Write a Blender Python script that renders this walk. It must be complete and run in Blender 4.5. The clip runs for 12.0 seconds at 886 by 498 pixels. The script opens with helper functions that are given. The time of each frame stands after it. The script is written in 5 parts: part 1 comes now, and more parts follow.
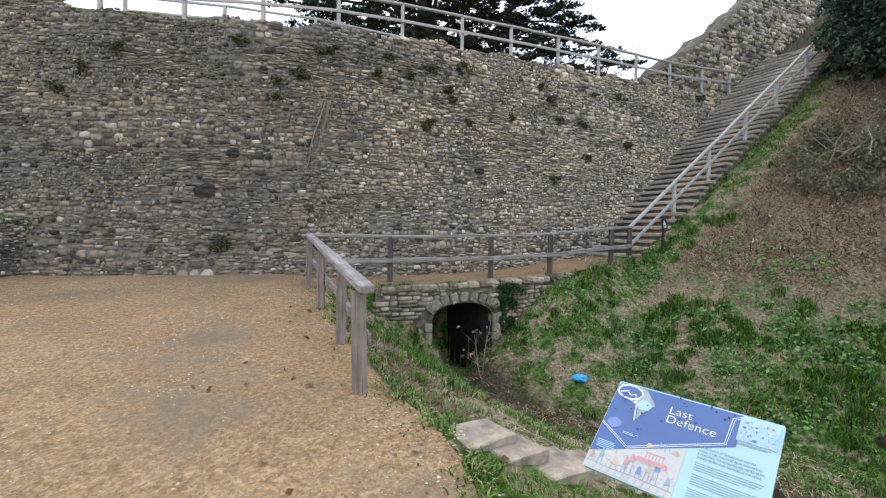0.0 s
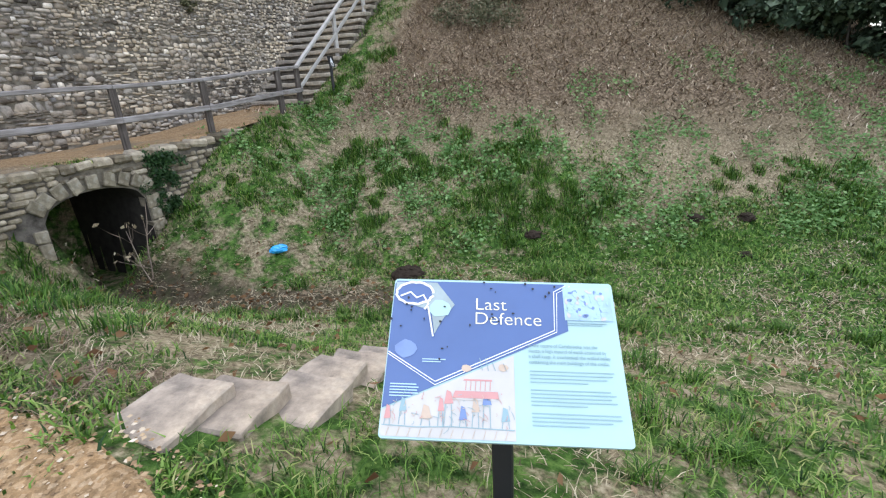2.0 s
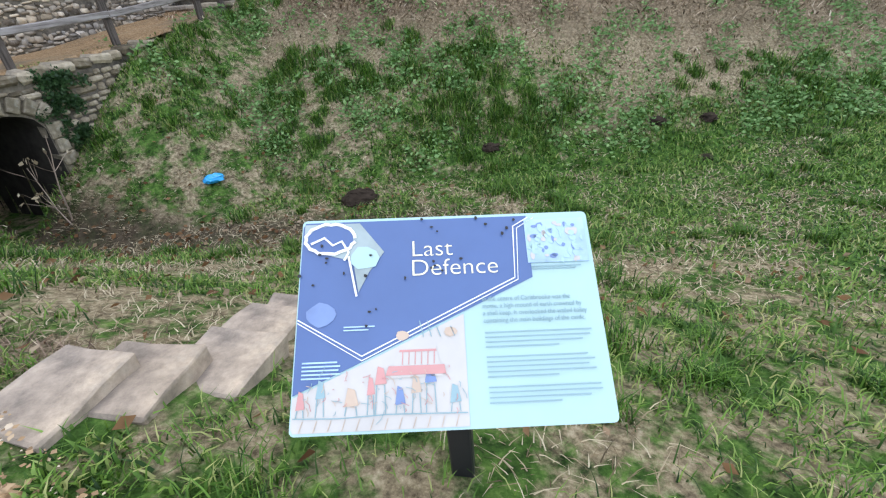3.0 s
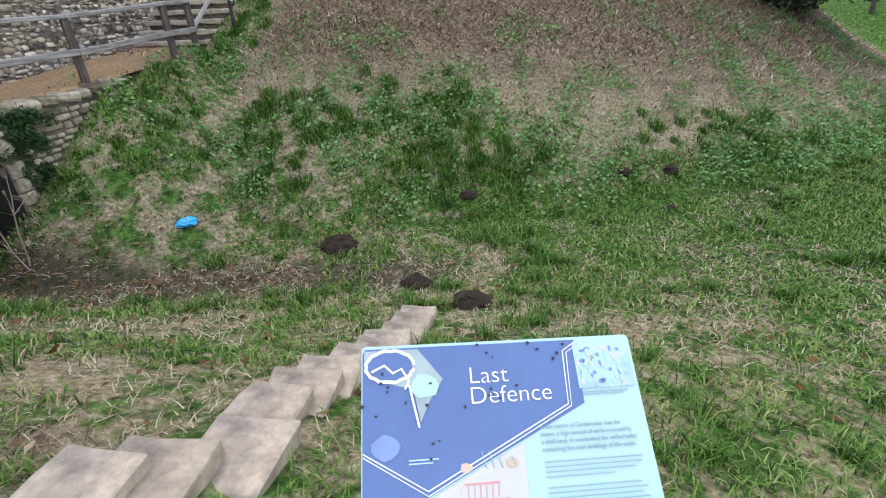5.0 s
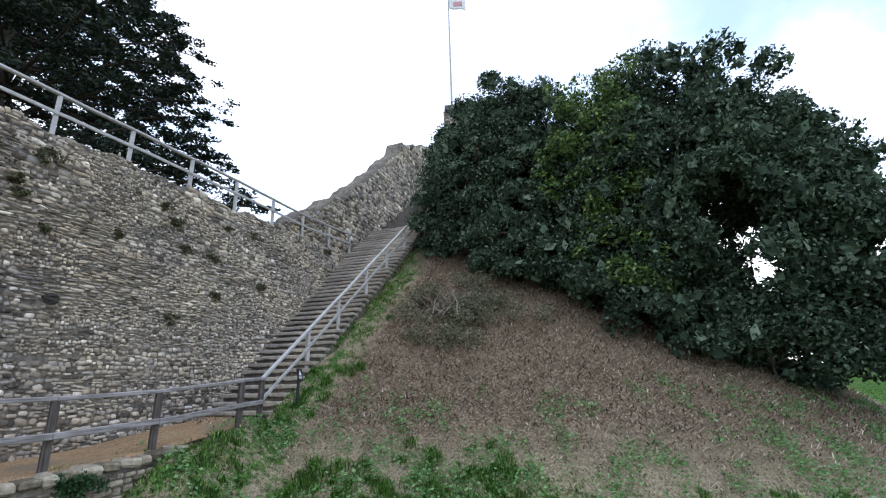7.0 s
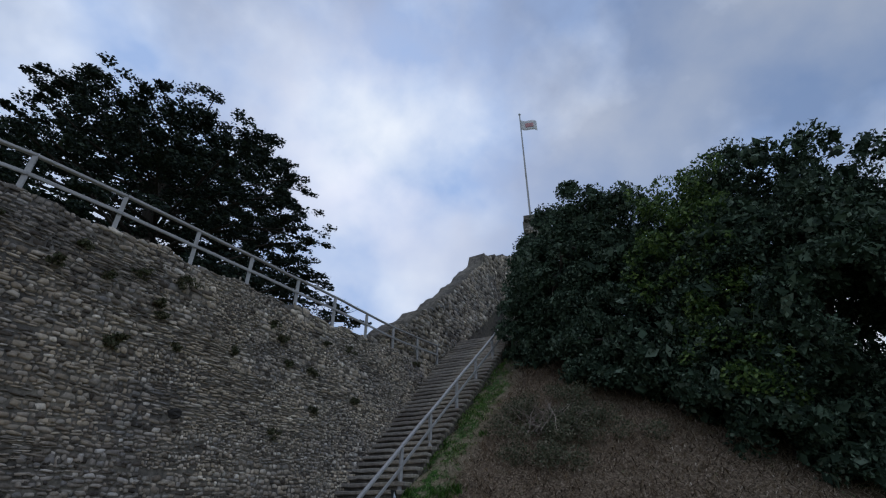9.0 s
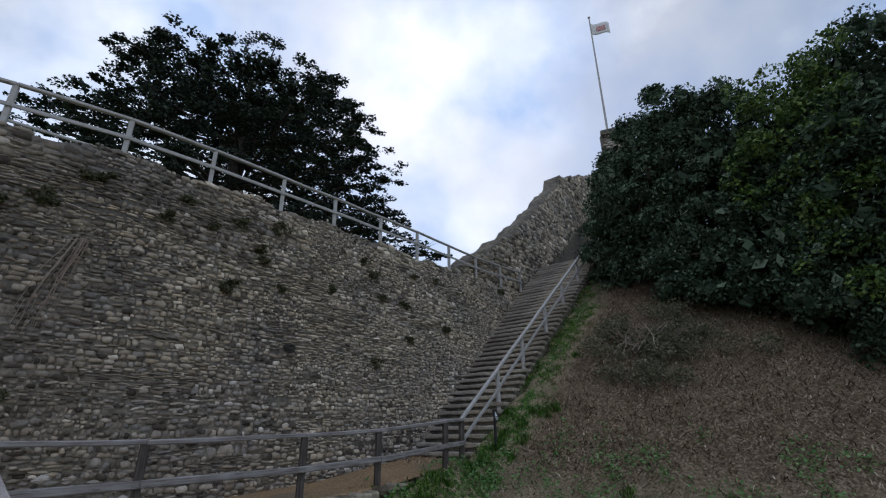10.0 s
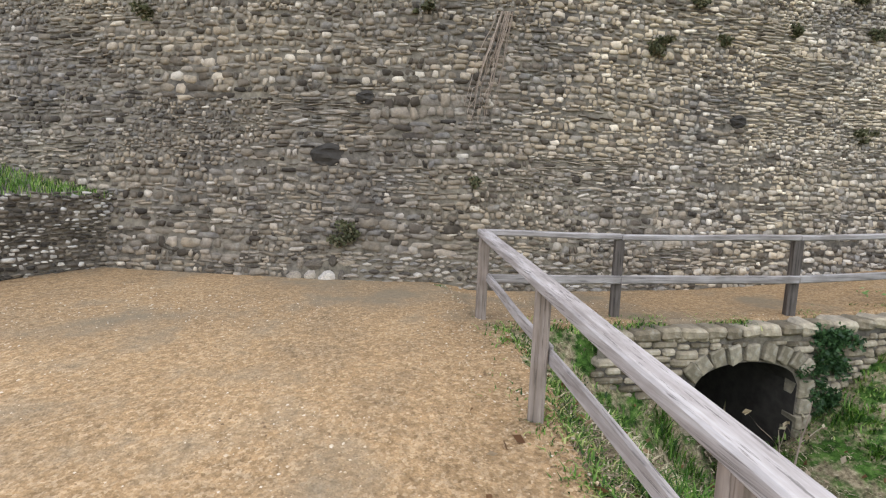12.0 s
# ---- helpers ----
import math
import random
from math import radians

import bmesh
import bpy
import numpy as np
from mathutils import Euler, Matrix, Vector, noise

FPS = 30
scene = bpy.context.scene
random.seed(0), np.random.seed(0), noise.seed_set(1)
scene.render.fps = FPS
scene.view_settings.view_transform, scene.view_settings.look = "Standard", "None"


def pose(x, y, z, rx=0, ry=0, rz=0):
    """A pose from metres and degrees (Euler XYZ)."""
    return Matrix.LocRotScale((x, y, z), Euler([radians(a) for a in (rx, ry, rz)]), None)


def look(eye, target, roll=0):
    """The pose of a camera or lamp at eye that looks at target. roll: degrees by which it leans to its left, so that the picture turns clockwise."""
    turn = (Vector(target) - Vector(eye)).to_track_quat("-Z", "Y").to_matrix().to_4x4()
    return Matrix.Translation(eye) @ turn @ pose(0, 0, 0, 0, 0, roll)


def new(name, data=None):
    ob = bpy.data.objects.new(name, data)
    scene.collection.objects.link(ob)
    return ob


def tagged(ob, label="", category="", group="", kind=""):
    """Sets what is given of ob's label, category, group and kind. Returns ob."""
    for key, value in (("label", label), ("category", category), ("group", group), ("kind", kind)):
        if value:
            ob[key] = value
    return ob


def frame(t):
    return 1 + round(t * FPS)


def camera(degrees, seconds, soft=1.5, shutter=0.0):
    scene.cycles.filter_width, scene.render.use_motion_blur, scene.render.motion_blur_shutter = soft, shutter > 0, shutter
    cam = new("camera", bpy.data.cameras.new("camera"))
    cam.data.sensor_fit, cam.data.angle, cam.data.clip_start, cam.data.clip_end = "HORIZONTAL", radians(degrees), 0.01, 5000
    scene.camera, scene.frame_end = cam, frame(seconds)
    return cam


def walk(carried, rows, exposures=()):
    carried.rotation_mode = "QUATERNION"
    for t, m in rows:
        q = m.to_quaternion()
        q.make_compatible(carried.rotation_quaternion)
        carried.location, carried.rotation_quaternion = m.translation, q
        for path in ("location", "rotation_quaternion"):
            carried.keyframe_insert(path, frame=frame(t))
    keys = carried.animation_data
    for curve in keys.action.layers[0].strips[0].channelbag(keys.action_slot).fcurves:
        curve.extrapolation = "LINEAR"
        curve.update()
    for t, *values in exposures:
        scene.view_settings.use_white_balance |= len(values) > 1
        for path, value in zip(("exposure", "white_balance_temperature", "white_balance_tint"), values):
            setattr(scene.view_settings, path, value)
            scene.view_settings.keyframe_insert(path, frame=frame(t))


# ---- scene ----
cam = camera(87.0, 12.0, soft=1.2)
PATH = [
    (0.0, (-0.231, 0.384, 1.525), (-0.112, 2.380, 1.475), 0.83),
    (0.5, (-0.267, 0.797, 1.544), (0.247, 2.728, 1.448), 0.10),
    (1.0, (-0.153, 1.158, 1.541), (0.724, 2.941, 1.315), -0.47),
    (1.5, (0.018, 1.552, 1.450), (1.131, 3.154, 1.010), -1.94),
    (2.0, (0.071, 1.797, 1.377), (1.322, 3.202, 0.698), -3.34),
    (2.5, (0.277, 1.953, 1.281), (1.543, 3.245, 0.429), -4.53),
    (3.0, (0.443, 2.041, 1.242), (1.683, 3.242, 0.233), -5.11),
    (3.2, (0.468, 2.060, 1.220), (1.695, 3.237, 0.167), -5.25),
    (4.8, (0.382, 2.300, 1.464), (1.729, 3.376, 0.452), -2.48),
    (5.0, (0.342, 2.301, 1.545), (1.734, 3.411, 0.635), -2.11),
    (5.5, (0.210, 2.278, 1.746), (1.699, 3.475, 1.152), -1.54),
    (6.0, (0.132, 2.206, 1.746), (1.660, 3.482, 1.560), -1.39),
    (6.5, (-0.025, 2.091, 1.634), (1.485, 3.382, 1.862), -1.19),
    (7.0, (-0.000, 2.152, 1.651), (1.434, 3.430, 2.209), -1.45),
    (7.5, (0.017, 2.221, 1.630), (1.329, 3.493, 2.441), -1.57),
    (7.7, (0.003, 2.218, 1.580), (1.266, 3.486, 2.472), -1.57),
    (9.3, (-0.357, 2.305, 1.617), (0.685, 3.700, 2.601), -0.57),
    (9.5, (-0.387, 2.398, 1.664), (0.643, 3.845, 2.585), -0.75),
    (10.0, (-0.457, 2.683, 1.631), (0.429, 4.322, 2.358), -0.65),
    (10.5, (-0.723, 2.893, 1.674), (-0.109, 4.731, 2.168), 0.22),
    (11.0, (-0.911, 3.171, 1.734), (-0.623, 5.132, 1.997), 0.04),
    (11.5, (-1.264, 3.786, 1.768), (-1.394, 5.782, 1.793), 1.42),
    (12.0, (-1.860, 4.820, 1.930), (-2.252, 6.770, 1.715), 2.31),
]
walk(cam, [(t, look(eye, target, roll)) for t, eye, target, roll in PATH],
     exposures=[(0, 0.66, 6800, 10), (1.0, 0.9, 6750, 10), (2.5, 0.93, 6750, 10), (3.2, 0.85, 6750, 10), (5.0, 0.87, 6800, 10), (6.0, 1.6, 6500, 10), (6.5, 1.62, 6450, 10), (6.9, 0.9, 6250, 10), (7.2, 0.0, 6000, 10), (7.7, -0.82, 5700, 9), (8.6, -1.12, 5750, 10), (9.5, -1.04, 5950, 10), (10.0, -0.72, 6200, 10), (10.5, -0.2, 6750, 10), (11.0, 0.3, 7100, 10), (11.5, 1.02, 7300, 10), (12.0, 1.12, 7200, 10)])

# ---- sky and sun: bright overcast with broken cloud ----
SUN_EL, SUN_AZ = 42.0, 25.0
world = bpy.data.worlds.new("overcast_sky")
scene.world = world
world.use_nodes = True
wt = world.node_tree
wt.nodes.clear()


def wn(kind, **props):
    n = wt.nodes.new(kind)
    for k, v in props.items():
        n.inputs[k].default_value = v
    return n


sky = wt.nodes.new("ShaderNodeTexSky")
sky.sky_type = "NISHITA"
sky.sun_disc = False
sky.sun_elevation, sky.sun_rotation = radians(SUN_EL), radians(SUN_AZ)
sky_b = wn("ShaderNodeBackground", Strength=0.15)
wt.links.new(sky.outputs[0], sky_b.inputs[0])
coord = wt.nodes.new("ShaderNodeTexCoord")
sq = wt.nodes.new("ShaderNodeMapping")
sq.inputs["Scale"].default_value = (1.0, 1.0, 1.15)
wt.links.new(coord.outputs["Generated"], sq.inputs[0])
cl = wn("ShaderNodeTexNoise", Scale=2.1, Detail=7.0, Roughness=0.5)
wt.links.new(sq.outputs[0], cl.inputs["Vector"])
cover = wt.nodes.new("ShaderNodeValToRGB")
cover.color_ramp.elements[0].position, cover.color_ramp.elements[1].position = 0.42, 0.60
cover.color_ramp.elements[0].color = (0.34, 0.34, 0.34, 1)
wt.links.new(cl.outputs["Fac"], cover.inputs[0])
cl2 = wn("ShaderNodeTexNoise", Scale=3.3, Detail=6.0, Roughness=0.5)
wt.links.new(sq.outputs[0], cl2.inputs["Vector"])
tone = wt.nodes.new("ShaderNodeValToRGB")
tone.color_ramp.elements[0].position, tone.color_ramp.elements[1].position = 0.38, 0.68
tone.color_ramp.elements[0].color, tone.color_ramp.elements[1].color = (0.44, 0.56, 0.80, 1), (1.0, 1.0, 1.0, 1)
wt.links.new(cl2.outputs["Fac"], tone.inputs[0])
cl_b = wn("ShaderNodeBackground", Strength=1.9)
wt.links.new(tone.outputs[0], cl_b.inputs[0])
wmix = wt.nodes.new("ShaderNodeMixShader")
wt.links.new(cover.outputs[0], wmix.inputs[0])
wt.links.new(sky_b.outputs[0], wmix.inputs[1])
wt.links.new(cl_b.outputs[0], wmix.inputs[2])
wout = wt.nodes.new("ShaderNodeOutputWorld")
wt.links.new(wmix.outputs[0], wout.inputs[0])
sun = new("sun", bpy.data.lights.new("sun", "SUN"))
sun.data.energy, sun.data.angle, sun.data.color = 0.8, radians(30), (1.0, 0.96, 0.9)
sun.matrix_world = look((0, 0, 60), (-12.7, -27.2, 60 - 27))

# ---- materials ----


class Mat:
    """A small builder for procedural materials."""

    def __init__(self, name, rough=0.9, spec=0.25):
        self.m = bpy.data.materials.new(name)
        self.m.use_nodes = True
        self.t = self.m.node_tree
        self.b = self.t.nodes["Principled BSDF"]
        self.b.inputs["Roughness"].default_value = rough
        self.b.inputs["Specular IOR Level"].default_value = spec
        self.co = self.t.nodes.new("ShaderNodeTexCoord")
        self.bumped = None

    def link(self, a, b):
        self.t.links.new(a, b)

    def noise(self, scale, detail=4.0, rough=0.55, stretch=None):
        n = self.t.nodes.new("ShaderNodeTexNoise")
        n.inputs["Scale"].default_value, n.inputs["Detail"].default_value, n.inputs["Roughness"].default_value = scale, detail, rough
        src = self.co.outputs["Object"]
        if stretch:
            mp = self.t.nodes.new("ShaderNodeMapping")
            mp.inputs["Scale"].default_value = stretch
            self.link(src, mp.inputs[0])
            src = mp.outputs[0]
        self.link(src, n.inputs["Vector"])
        return n.outputs["Fac"]

    def voronoi(self, scale, out="Color"):
        n = self.t.nodes.new("ShaderNodeTexVoronoi")
        n.inputs["Scale"].default_value = scale
        self.link(self.co.outputs["Object"], n.inputs["Vector"])
        return n.outputs[out]

    def attr(self, name):
        n = self.t.nodes.new("ShaderNodeAttribute")
        n.attribute_name = name
        return n.outputs["Fac"]

    def island(self):
        return self.t.nodes.new("ShaderNodeNewGeometry").outputs["Random Per Island"]

    def rnd(self):
        return self.t.nodes.new("ShaderNodeObjectInfo").outputs["Random"]

    def math(self, op, a, b):
        n = self.t.nodes.new("ShaderNodeMath")
        n.operation = op
        for i, v in enumerate((a, b)):
            if isinstance(v, (int, float)):
                n.inputs[i].default_value = v
            else:
                self.link(v, n.inputs[i])
        return n.outputs[0]

    def ramp(self, fac, *stops):
        n = self.t.nodes.new("ShaderNodeValToRGB")
        while len(n.color_ramp.elements) < len(stops):
            n.color_ramp.elements.new(0.5)
        for e, (p, c) in zip(n.color_ramp.elements, stops):
            e.position, e.color = p, (*c, 1) if len(c) == 3 else c
        self.link(fac, n.inputs[0])
        return n.outputs[0]

    def mix(self, fac, a, b, kind="MIX"):
        n = self.t.nodes.new("ShaderNodeMix")
        n.data_type, n.blend_type = "RGBA", kind
        for i, v in ((0, fac), (6, a), (7, b)):
            if isinstance(v, (int, float)):
                n.inputs[i].default_value = v
            elif isinstance(v, tuple):
                n.inputs[i].default_value = (*v, 1)
            else:
                self.link(v, n.inputs[i])
        return n.outputs[2]

    def col(self, c):
        if isinstance(c, tuple):
            self.b.inputs["Base Color"].default_value = (*c, 1)
        else:
            self.link(c, self.b.inputs["Base Color"])
        return self

    def bump(self, h, strength=0.4, dist=0.02):
        n = self.t.nodes.new("ShaderNodeBump")
        n.inputs["Strength"].default_value, n.inputs["Distance"].default_value = strength, dist
        self.link(h, n.inputs["Height"])
        if self.bumped:
            self.link(self.bumped, n.inputs["Normal"])
        self.bumped = n.outputs[0]
        self.link(self.bumped, self.b.inputs["Normal"])
        return self


def stone_mat(name, tones, lichen=0.35, by_object=False, drift=False):
    """drift: paler lichen towards the stairs, and shade painted in as darker stone towards the path's far end."""
    m = Mat(name, 0.92, 0.2)
    r = m.rnd() if by_object else m.island()
    base = m.ramp(r, *tones)
    grain = m.ramp(m.noise(9.0, 6, 0.7), (0.3, (0.55, 0.55, 0.55)), (0.7, (1.25, 1.22, 1.18)))
    base = m.mix(1.0, base, grain, "MULTIPLY")
    big = m.ramp(m.noise(0.55, 4, 0.6), (0.38, (0.72, 0.72, 0.74)), (0.62, (1.12, 1.08, 1.0)))
    base = m.mix(1.0, base, big, "MULTIPLY")
    spots = m.ramp(m.noise(3.4, 6, 0.7), (0.56, (0, 0, 0)), (0.68, (1, 1, 1)))
    base = m.mix(m.math("MULTIPLY", spots, lichen), base, (0.5, 0.5, 0.46))
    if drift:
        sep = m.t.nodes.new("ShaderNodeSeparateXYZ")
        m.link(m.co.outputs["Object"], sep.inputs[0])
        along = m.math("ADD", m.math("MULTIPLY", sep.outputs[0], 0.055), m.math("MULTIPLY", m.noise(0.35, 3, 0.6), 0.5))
        # the ramp's dark end paints in shade where the wall turns away
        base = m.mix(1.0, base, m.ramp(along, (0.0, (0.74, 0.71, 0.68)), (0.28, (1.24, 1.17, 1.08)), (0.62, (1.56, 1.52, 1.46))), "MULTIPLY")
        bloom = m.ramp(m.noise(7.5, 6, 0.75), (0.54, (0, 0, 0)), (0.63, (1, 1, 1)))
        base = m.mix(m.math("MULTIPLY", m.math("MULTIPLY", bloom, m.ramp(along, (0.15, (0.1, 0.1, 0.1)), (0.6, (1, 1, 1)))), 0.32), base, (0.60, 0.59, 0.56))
    m.col(base).bump(m.noise(38, 5, 0.7), 0.6, 0.014)
    return m.m


WALL_TONES = ((0.0, (0.06, 0.053, 0.046)), (0.16, (0.16, 0.14, 0.12)), (0.36, (0.29, 0.26, 0.218)), (0.52, (0.38, 0.335, 0.275)), (0.68, (0.25, 0.245, 0.24)), (0.86, (0.46, 0.41, 0.345)), (0.95, (0.52, 0.48, 0.43)), (1.0, (0.74, 0.71, 0.66)))
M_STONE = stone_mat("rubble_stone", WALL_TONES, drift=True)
SINGLE_TONES = ((0.0, (0.075, 0.066, 0.058)), (0.15, (0.17, 0.15, 0.13)), (0.4, (0.28, 0.245, 0.208)), (0.6, (0.35, 0.31, 0.262)), (0.75, (0.26, 0.25, 0.24)), (0.9, (0.42, 0.38, 0.335)), (1.0, (0.60, 0.57, 0.54)))
M_STONE_OBJ = stone_mat("rubble_stone_single", SINGLE_TONES, 0.12, True)
M_BRIDGE = stone_mat("bridge_stone", ((0.0, (0.13, 0.11, 0.08)), (0.35, (0.25, 0.215, 0.16)), (0.7, (0.35, 0.305, 0.235)), (1.0, (0.46, 0.41, 0.33))), 0.3, True)
M_ASHLAR = stone_mat("dressed_stone", ((0.0, (0.19, 0.17, 0.13)), (0.5, (0.28, 0.25, 0.195)), (1.0, (0.36, 0.33, 0.27))), 0.4, True)
M_FLINT = stone_mat("flint_rubble", ((0.0, (0.05, 0.046, 0.042)), (0.35, (0.13, 0.115, 0.10)), (0.6, (0.27, 0.24, 0.2)), (0.8, (0.52, 0.50, 0.47)), (1.0, (0.75, 0.74, 0.71))), 0.2)
M_SLAB = stone_mat("sandstone_slab", ((0.0, (0.36, 0.305, 0.255)), (1.0, (0.46, 0.395, 0.335))), 0.15, True)
M_STEP = stone_mat("worn_step_stone", ((0.0, (0.34, 0.30, 0.255)), (1.0, (0.50, 0.455, 0.39))), 0.4, True)

m = Mat("lime_mortar", 0.95, 0.15)
c = m.ramp(m.noise(6, 6, 0.7), (0.3, (0.055, 0.048, 0.04)), (0.7, (0.27, 0.24, 0.20)))
c = m.mix(1.0, c, m.ramp(m.noise(0.5, 4, 0.6), (0.38, (0.7, 0.7, 0.72)), (0.62, (1.1, 1.08, 1.0))), "MULTIPLY")
m.col(c).bump(m.noise(30, 6, 0.7), 0.6, 0.02)
M_MORTAR = m.m

def timber(name, turn, dark, mid, pale):
    """Weathered oak with its grain along the timber: turn in degrees from x, or None for an upright post."""
    m = Mat(name, 0.85, 0.25)

    def grain(scale, detail, squeeze):
        n = m.t.nodes.new("ShaderNodeTexNoise")
        n.inputs["Scale"].default_value, n.inputs["Detail"].default_value, n.inputs["Roughness"].default_value = scale, detail, 0.65
        spin = m.t.nodes.new("ShaderNodeMapping")
        spin.inputs["Rotation"].default_value = (0, 0, -radians(turn or 0))
        fit_ = m.t.nodes.new("ShaderNodeMapping")
        fit_.inputs["Scale"].default_value = (1, 1, squeeze) if turn is None else (squeeze, 1, 1)
        m.link(m.co.outputs["Object"], spin.inputs[0])
        m.link(spin.outputs[0], fit_.inputs[0])
        m.link(fit_.outputs[0], n.inputs["Vector"])
        return n.outputs["Fac"]
    c = m.ramp(grain(16, 5, 0.07), (0.3, dark), (0.5, mid), (0.7, pale))
    c = m.mix(1.0, c, m.ramp(m.noise(2.2, 4, 0.6), (0.3, (0.72, 0.70, 0.68)), (0.7, (1.15, 1.14, 1.14))), "MULTIPLY")
    cracks = grain(60, 4, 0.03)
    c = m.mix(m.ramp(cracks, (0.36, (0.8, 0.8, 0.8)), (0.43, (0, 0, 0))), c, tuple(v * 0.6 for v in dark))
    m.col(c).bump(cracks, 0.6, 0.006)
    return m.m


M_WOOD = timber("grey_weathered_oak", 107.0, (0.19, 0.165, 0.155), (0.31, 0.28, 0.27), (0.43, 0.405, 0.40))
M_RAIL = timber("grey_weathered_oak_rail", 22.0, (0.19, 0.17, 0.16), (0.31, 0.285, 0.275), (0.42, 0.40, 0.395))
M_NEARPOST = timber("tan_weathered_oak", None, (0.15, 0.12, 0.10), (0.26, 0.215, 0.185), (0.36, 0.31, 0.275))
M_POST = timber("damp_dark_oak", None, (0.045, 0.038, 0.034), (0.10, 0.085, 0.075), (0.17, 0.148, 0.132))

m = Mat("orange_gravel", 0.95, 0.15)
c = m.ramp(m.voronoi(44), (0.0, (0.15, 0.098, 0.052)), (0.5, (0.335, 0.222, 0.122)), (1.0, (0.54, 0.42, 0.285)))
c = m.mix(0.45, c, m.ramp(m.noise(1.1, 6, 0.7), (0.32, (0.20, 0.145, 0.09)), (0.5, (0.34, 0.22, 0.115)), (0.68, (0.44, 0.31, 0.18))))
c = m.mix(1.0, c, m.ramp(m.noise(14, 6, 0.75), (0.32, (0.6, 0.58, 0.56)), (0.68, (1.3, 1.27, 1.25))), "MULTIPLY")
c = m.mix(m.math("MULTIPLY", m.ramp(m.noise(0.55, 4, 0.6), (0.50, (0, 0, 0)), (0.64, (1, 1, 1))), 0.75), c, (0.175, 0.145, 0.105))
m.col(c).bump(m.voronoi(55, "Distance"), 0.75, 0.012).bump(m.noise(3, 5, 0.6), 0.3, 0.03)
M_GRAVEL = m.m
m = Mat("gravel_pebble", 0.85, 0.25)
m.col(m.ramp(m.island(), (0.0, (0.14, 0.088, 0.05)), (0.35, (0.32, 0.21, 0.115)), (0.75, (0.44, 0.32, 0.20)), (1.0, (0.60, 0.52, 0.42))))
M_PEBBLE = m.m

m = Mat("turf_and_litter", 0.95, 0.12)
# low stops are kept dark to paint in shadow between the tufts
straw = m.ramp(m.noise(18, 6, 0.75), (0.34, (0.10, 0.078, 0.05)), (0.52, (0.32, 0.26, 0.165)), (0.7, (0.56, 0.48, 0.34)))
brown = m.ramp(m.noise(16, 6, 0.75), (0.38, (0.04, 0.028, 0.018)), (0.52, (0.205, 0.148, 0.098)), (0.68, (0.54, 0.43, 0.305)))
green = m.ramp(m.noise(9, 6, 0.7), (0.36, (0.014, 0.035, 0.008)), (0.52, (0.06, 0.13, 0.025)), (0.68, (0.15, 0.25, 0.06)))
soil_and_shade = m.ramp(m.noise(12, 6, 0.7), (0.3, (0.035, 0.026, 0.02)), (0.7, (0.10, 0.075, 0.055)))
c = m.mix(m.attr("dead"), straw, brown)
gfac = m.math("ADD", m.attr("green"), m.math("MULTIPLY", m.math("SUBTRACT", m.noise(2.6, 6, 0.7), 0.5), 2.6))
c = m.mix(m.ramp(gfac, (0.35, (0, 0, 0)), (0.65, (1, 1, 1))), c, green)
c = m.mix(m.attr("soil_and_shade"), c, soil_and_shade)
m.col(c).bump(m.noise(22, 6, 0.75), 0.8, 0.05)
M_TURF = m.m


def leaf_mat(name, *tones, trans=0.25, rough=0.5):
    m = Mat(name, rough, 0.3)
    c = m.ramp(m.island(), *tones)
    m.col(c)
    if trans:
        tr = m.t.nodes.new("ShaderNodeBsdfTranslucent")
        m.link(c, tr.inputs[0])
        mx = m.t.nodes.new("ShaderNodeMixShader")
        mx.inputs[0].default_value = trans
        m.link(m.b.outputs[0], mx.inputs[1])
        m.link(tr.outputs[0], mx.inputs[2])
        m.link(mx.outputs[0], m.t.nodes["Material Output"].inputs[0])
    return m.m


# darkest grass and straw tones stand in for shadow among the blades
M_GRASS = leaf_mat("green_grass", (0.0, (0.01, 0.04, 0.006)), (0.4, (0.072, 0.165, 0.02)), (0.8, (0.19, 0.33, 0.06)), (1.0, (0.44, 0.43, 0.18)))
M_LAWN = leaf_mat("lawn_grass", (0.0, (0.015, 0.06, 0.008)), (0.5, (0.115, 0.24, 0.035)), (1.0, (0.28, 0.39, 0.10)))
M_TUSSOCK = leaf_mat("tussock_grass", (0.0, (0.012, 0.045, 0.006)), (0.5, (0.062, 0.155, 0.018)), (0.9, (0.15, 0.29, 0.045)), (1.0, (0.36, 0.37, 0.14)))
M_STRAW = leaf_mat("dry_grass", (0.0, (0.07, 0.052, 0.03)), (0.45, (0.30, 0.235, 0.145)), (1.0, (0.66, 0.58, 0.42)), rough=0.8)
M_STEM = leaf_mat("dead_stems", (0.0, (0.045, 0.03, 0.019)), (0.3, (0.19, 0.132, 0.086)), (0.65, (0.46, 0.355, 0.245)), (1.0, (0.80, 0.69, 0.55)), trans=0, rough=0.9)
M_WEED = leaf_mat("weed_leaves", (0.0, (0.10, 0.21, 0.06)), (0.6, (0.18, 0.33, 0.11)), (1.0, (0.29, 0.44, 0.18)))
M_OAK_LEAF = leaf_mat("evergreen_oak_leaves", (0.0, (0.013, 0.024, 0.013)), (0.5, (0.04, 0.066, 0.036)), (0.85, (0.10, 0.145, 0.085)), (1.0, (0.21, 0.26, 0.18)), trans=0.12, rough=0.8)
M_YOUNG_LEAF = leaf_mat("young_oak_leaves", (0.0, (0.028, 0.058, 0.014)), (0.6, (0.08, 0.135, 0.03)), (1.0, (0.19, 0.26, 0.06)), trans=0.2)
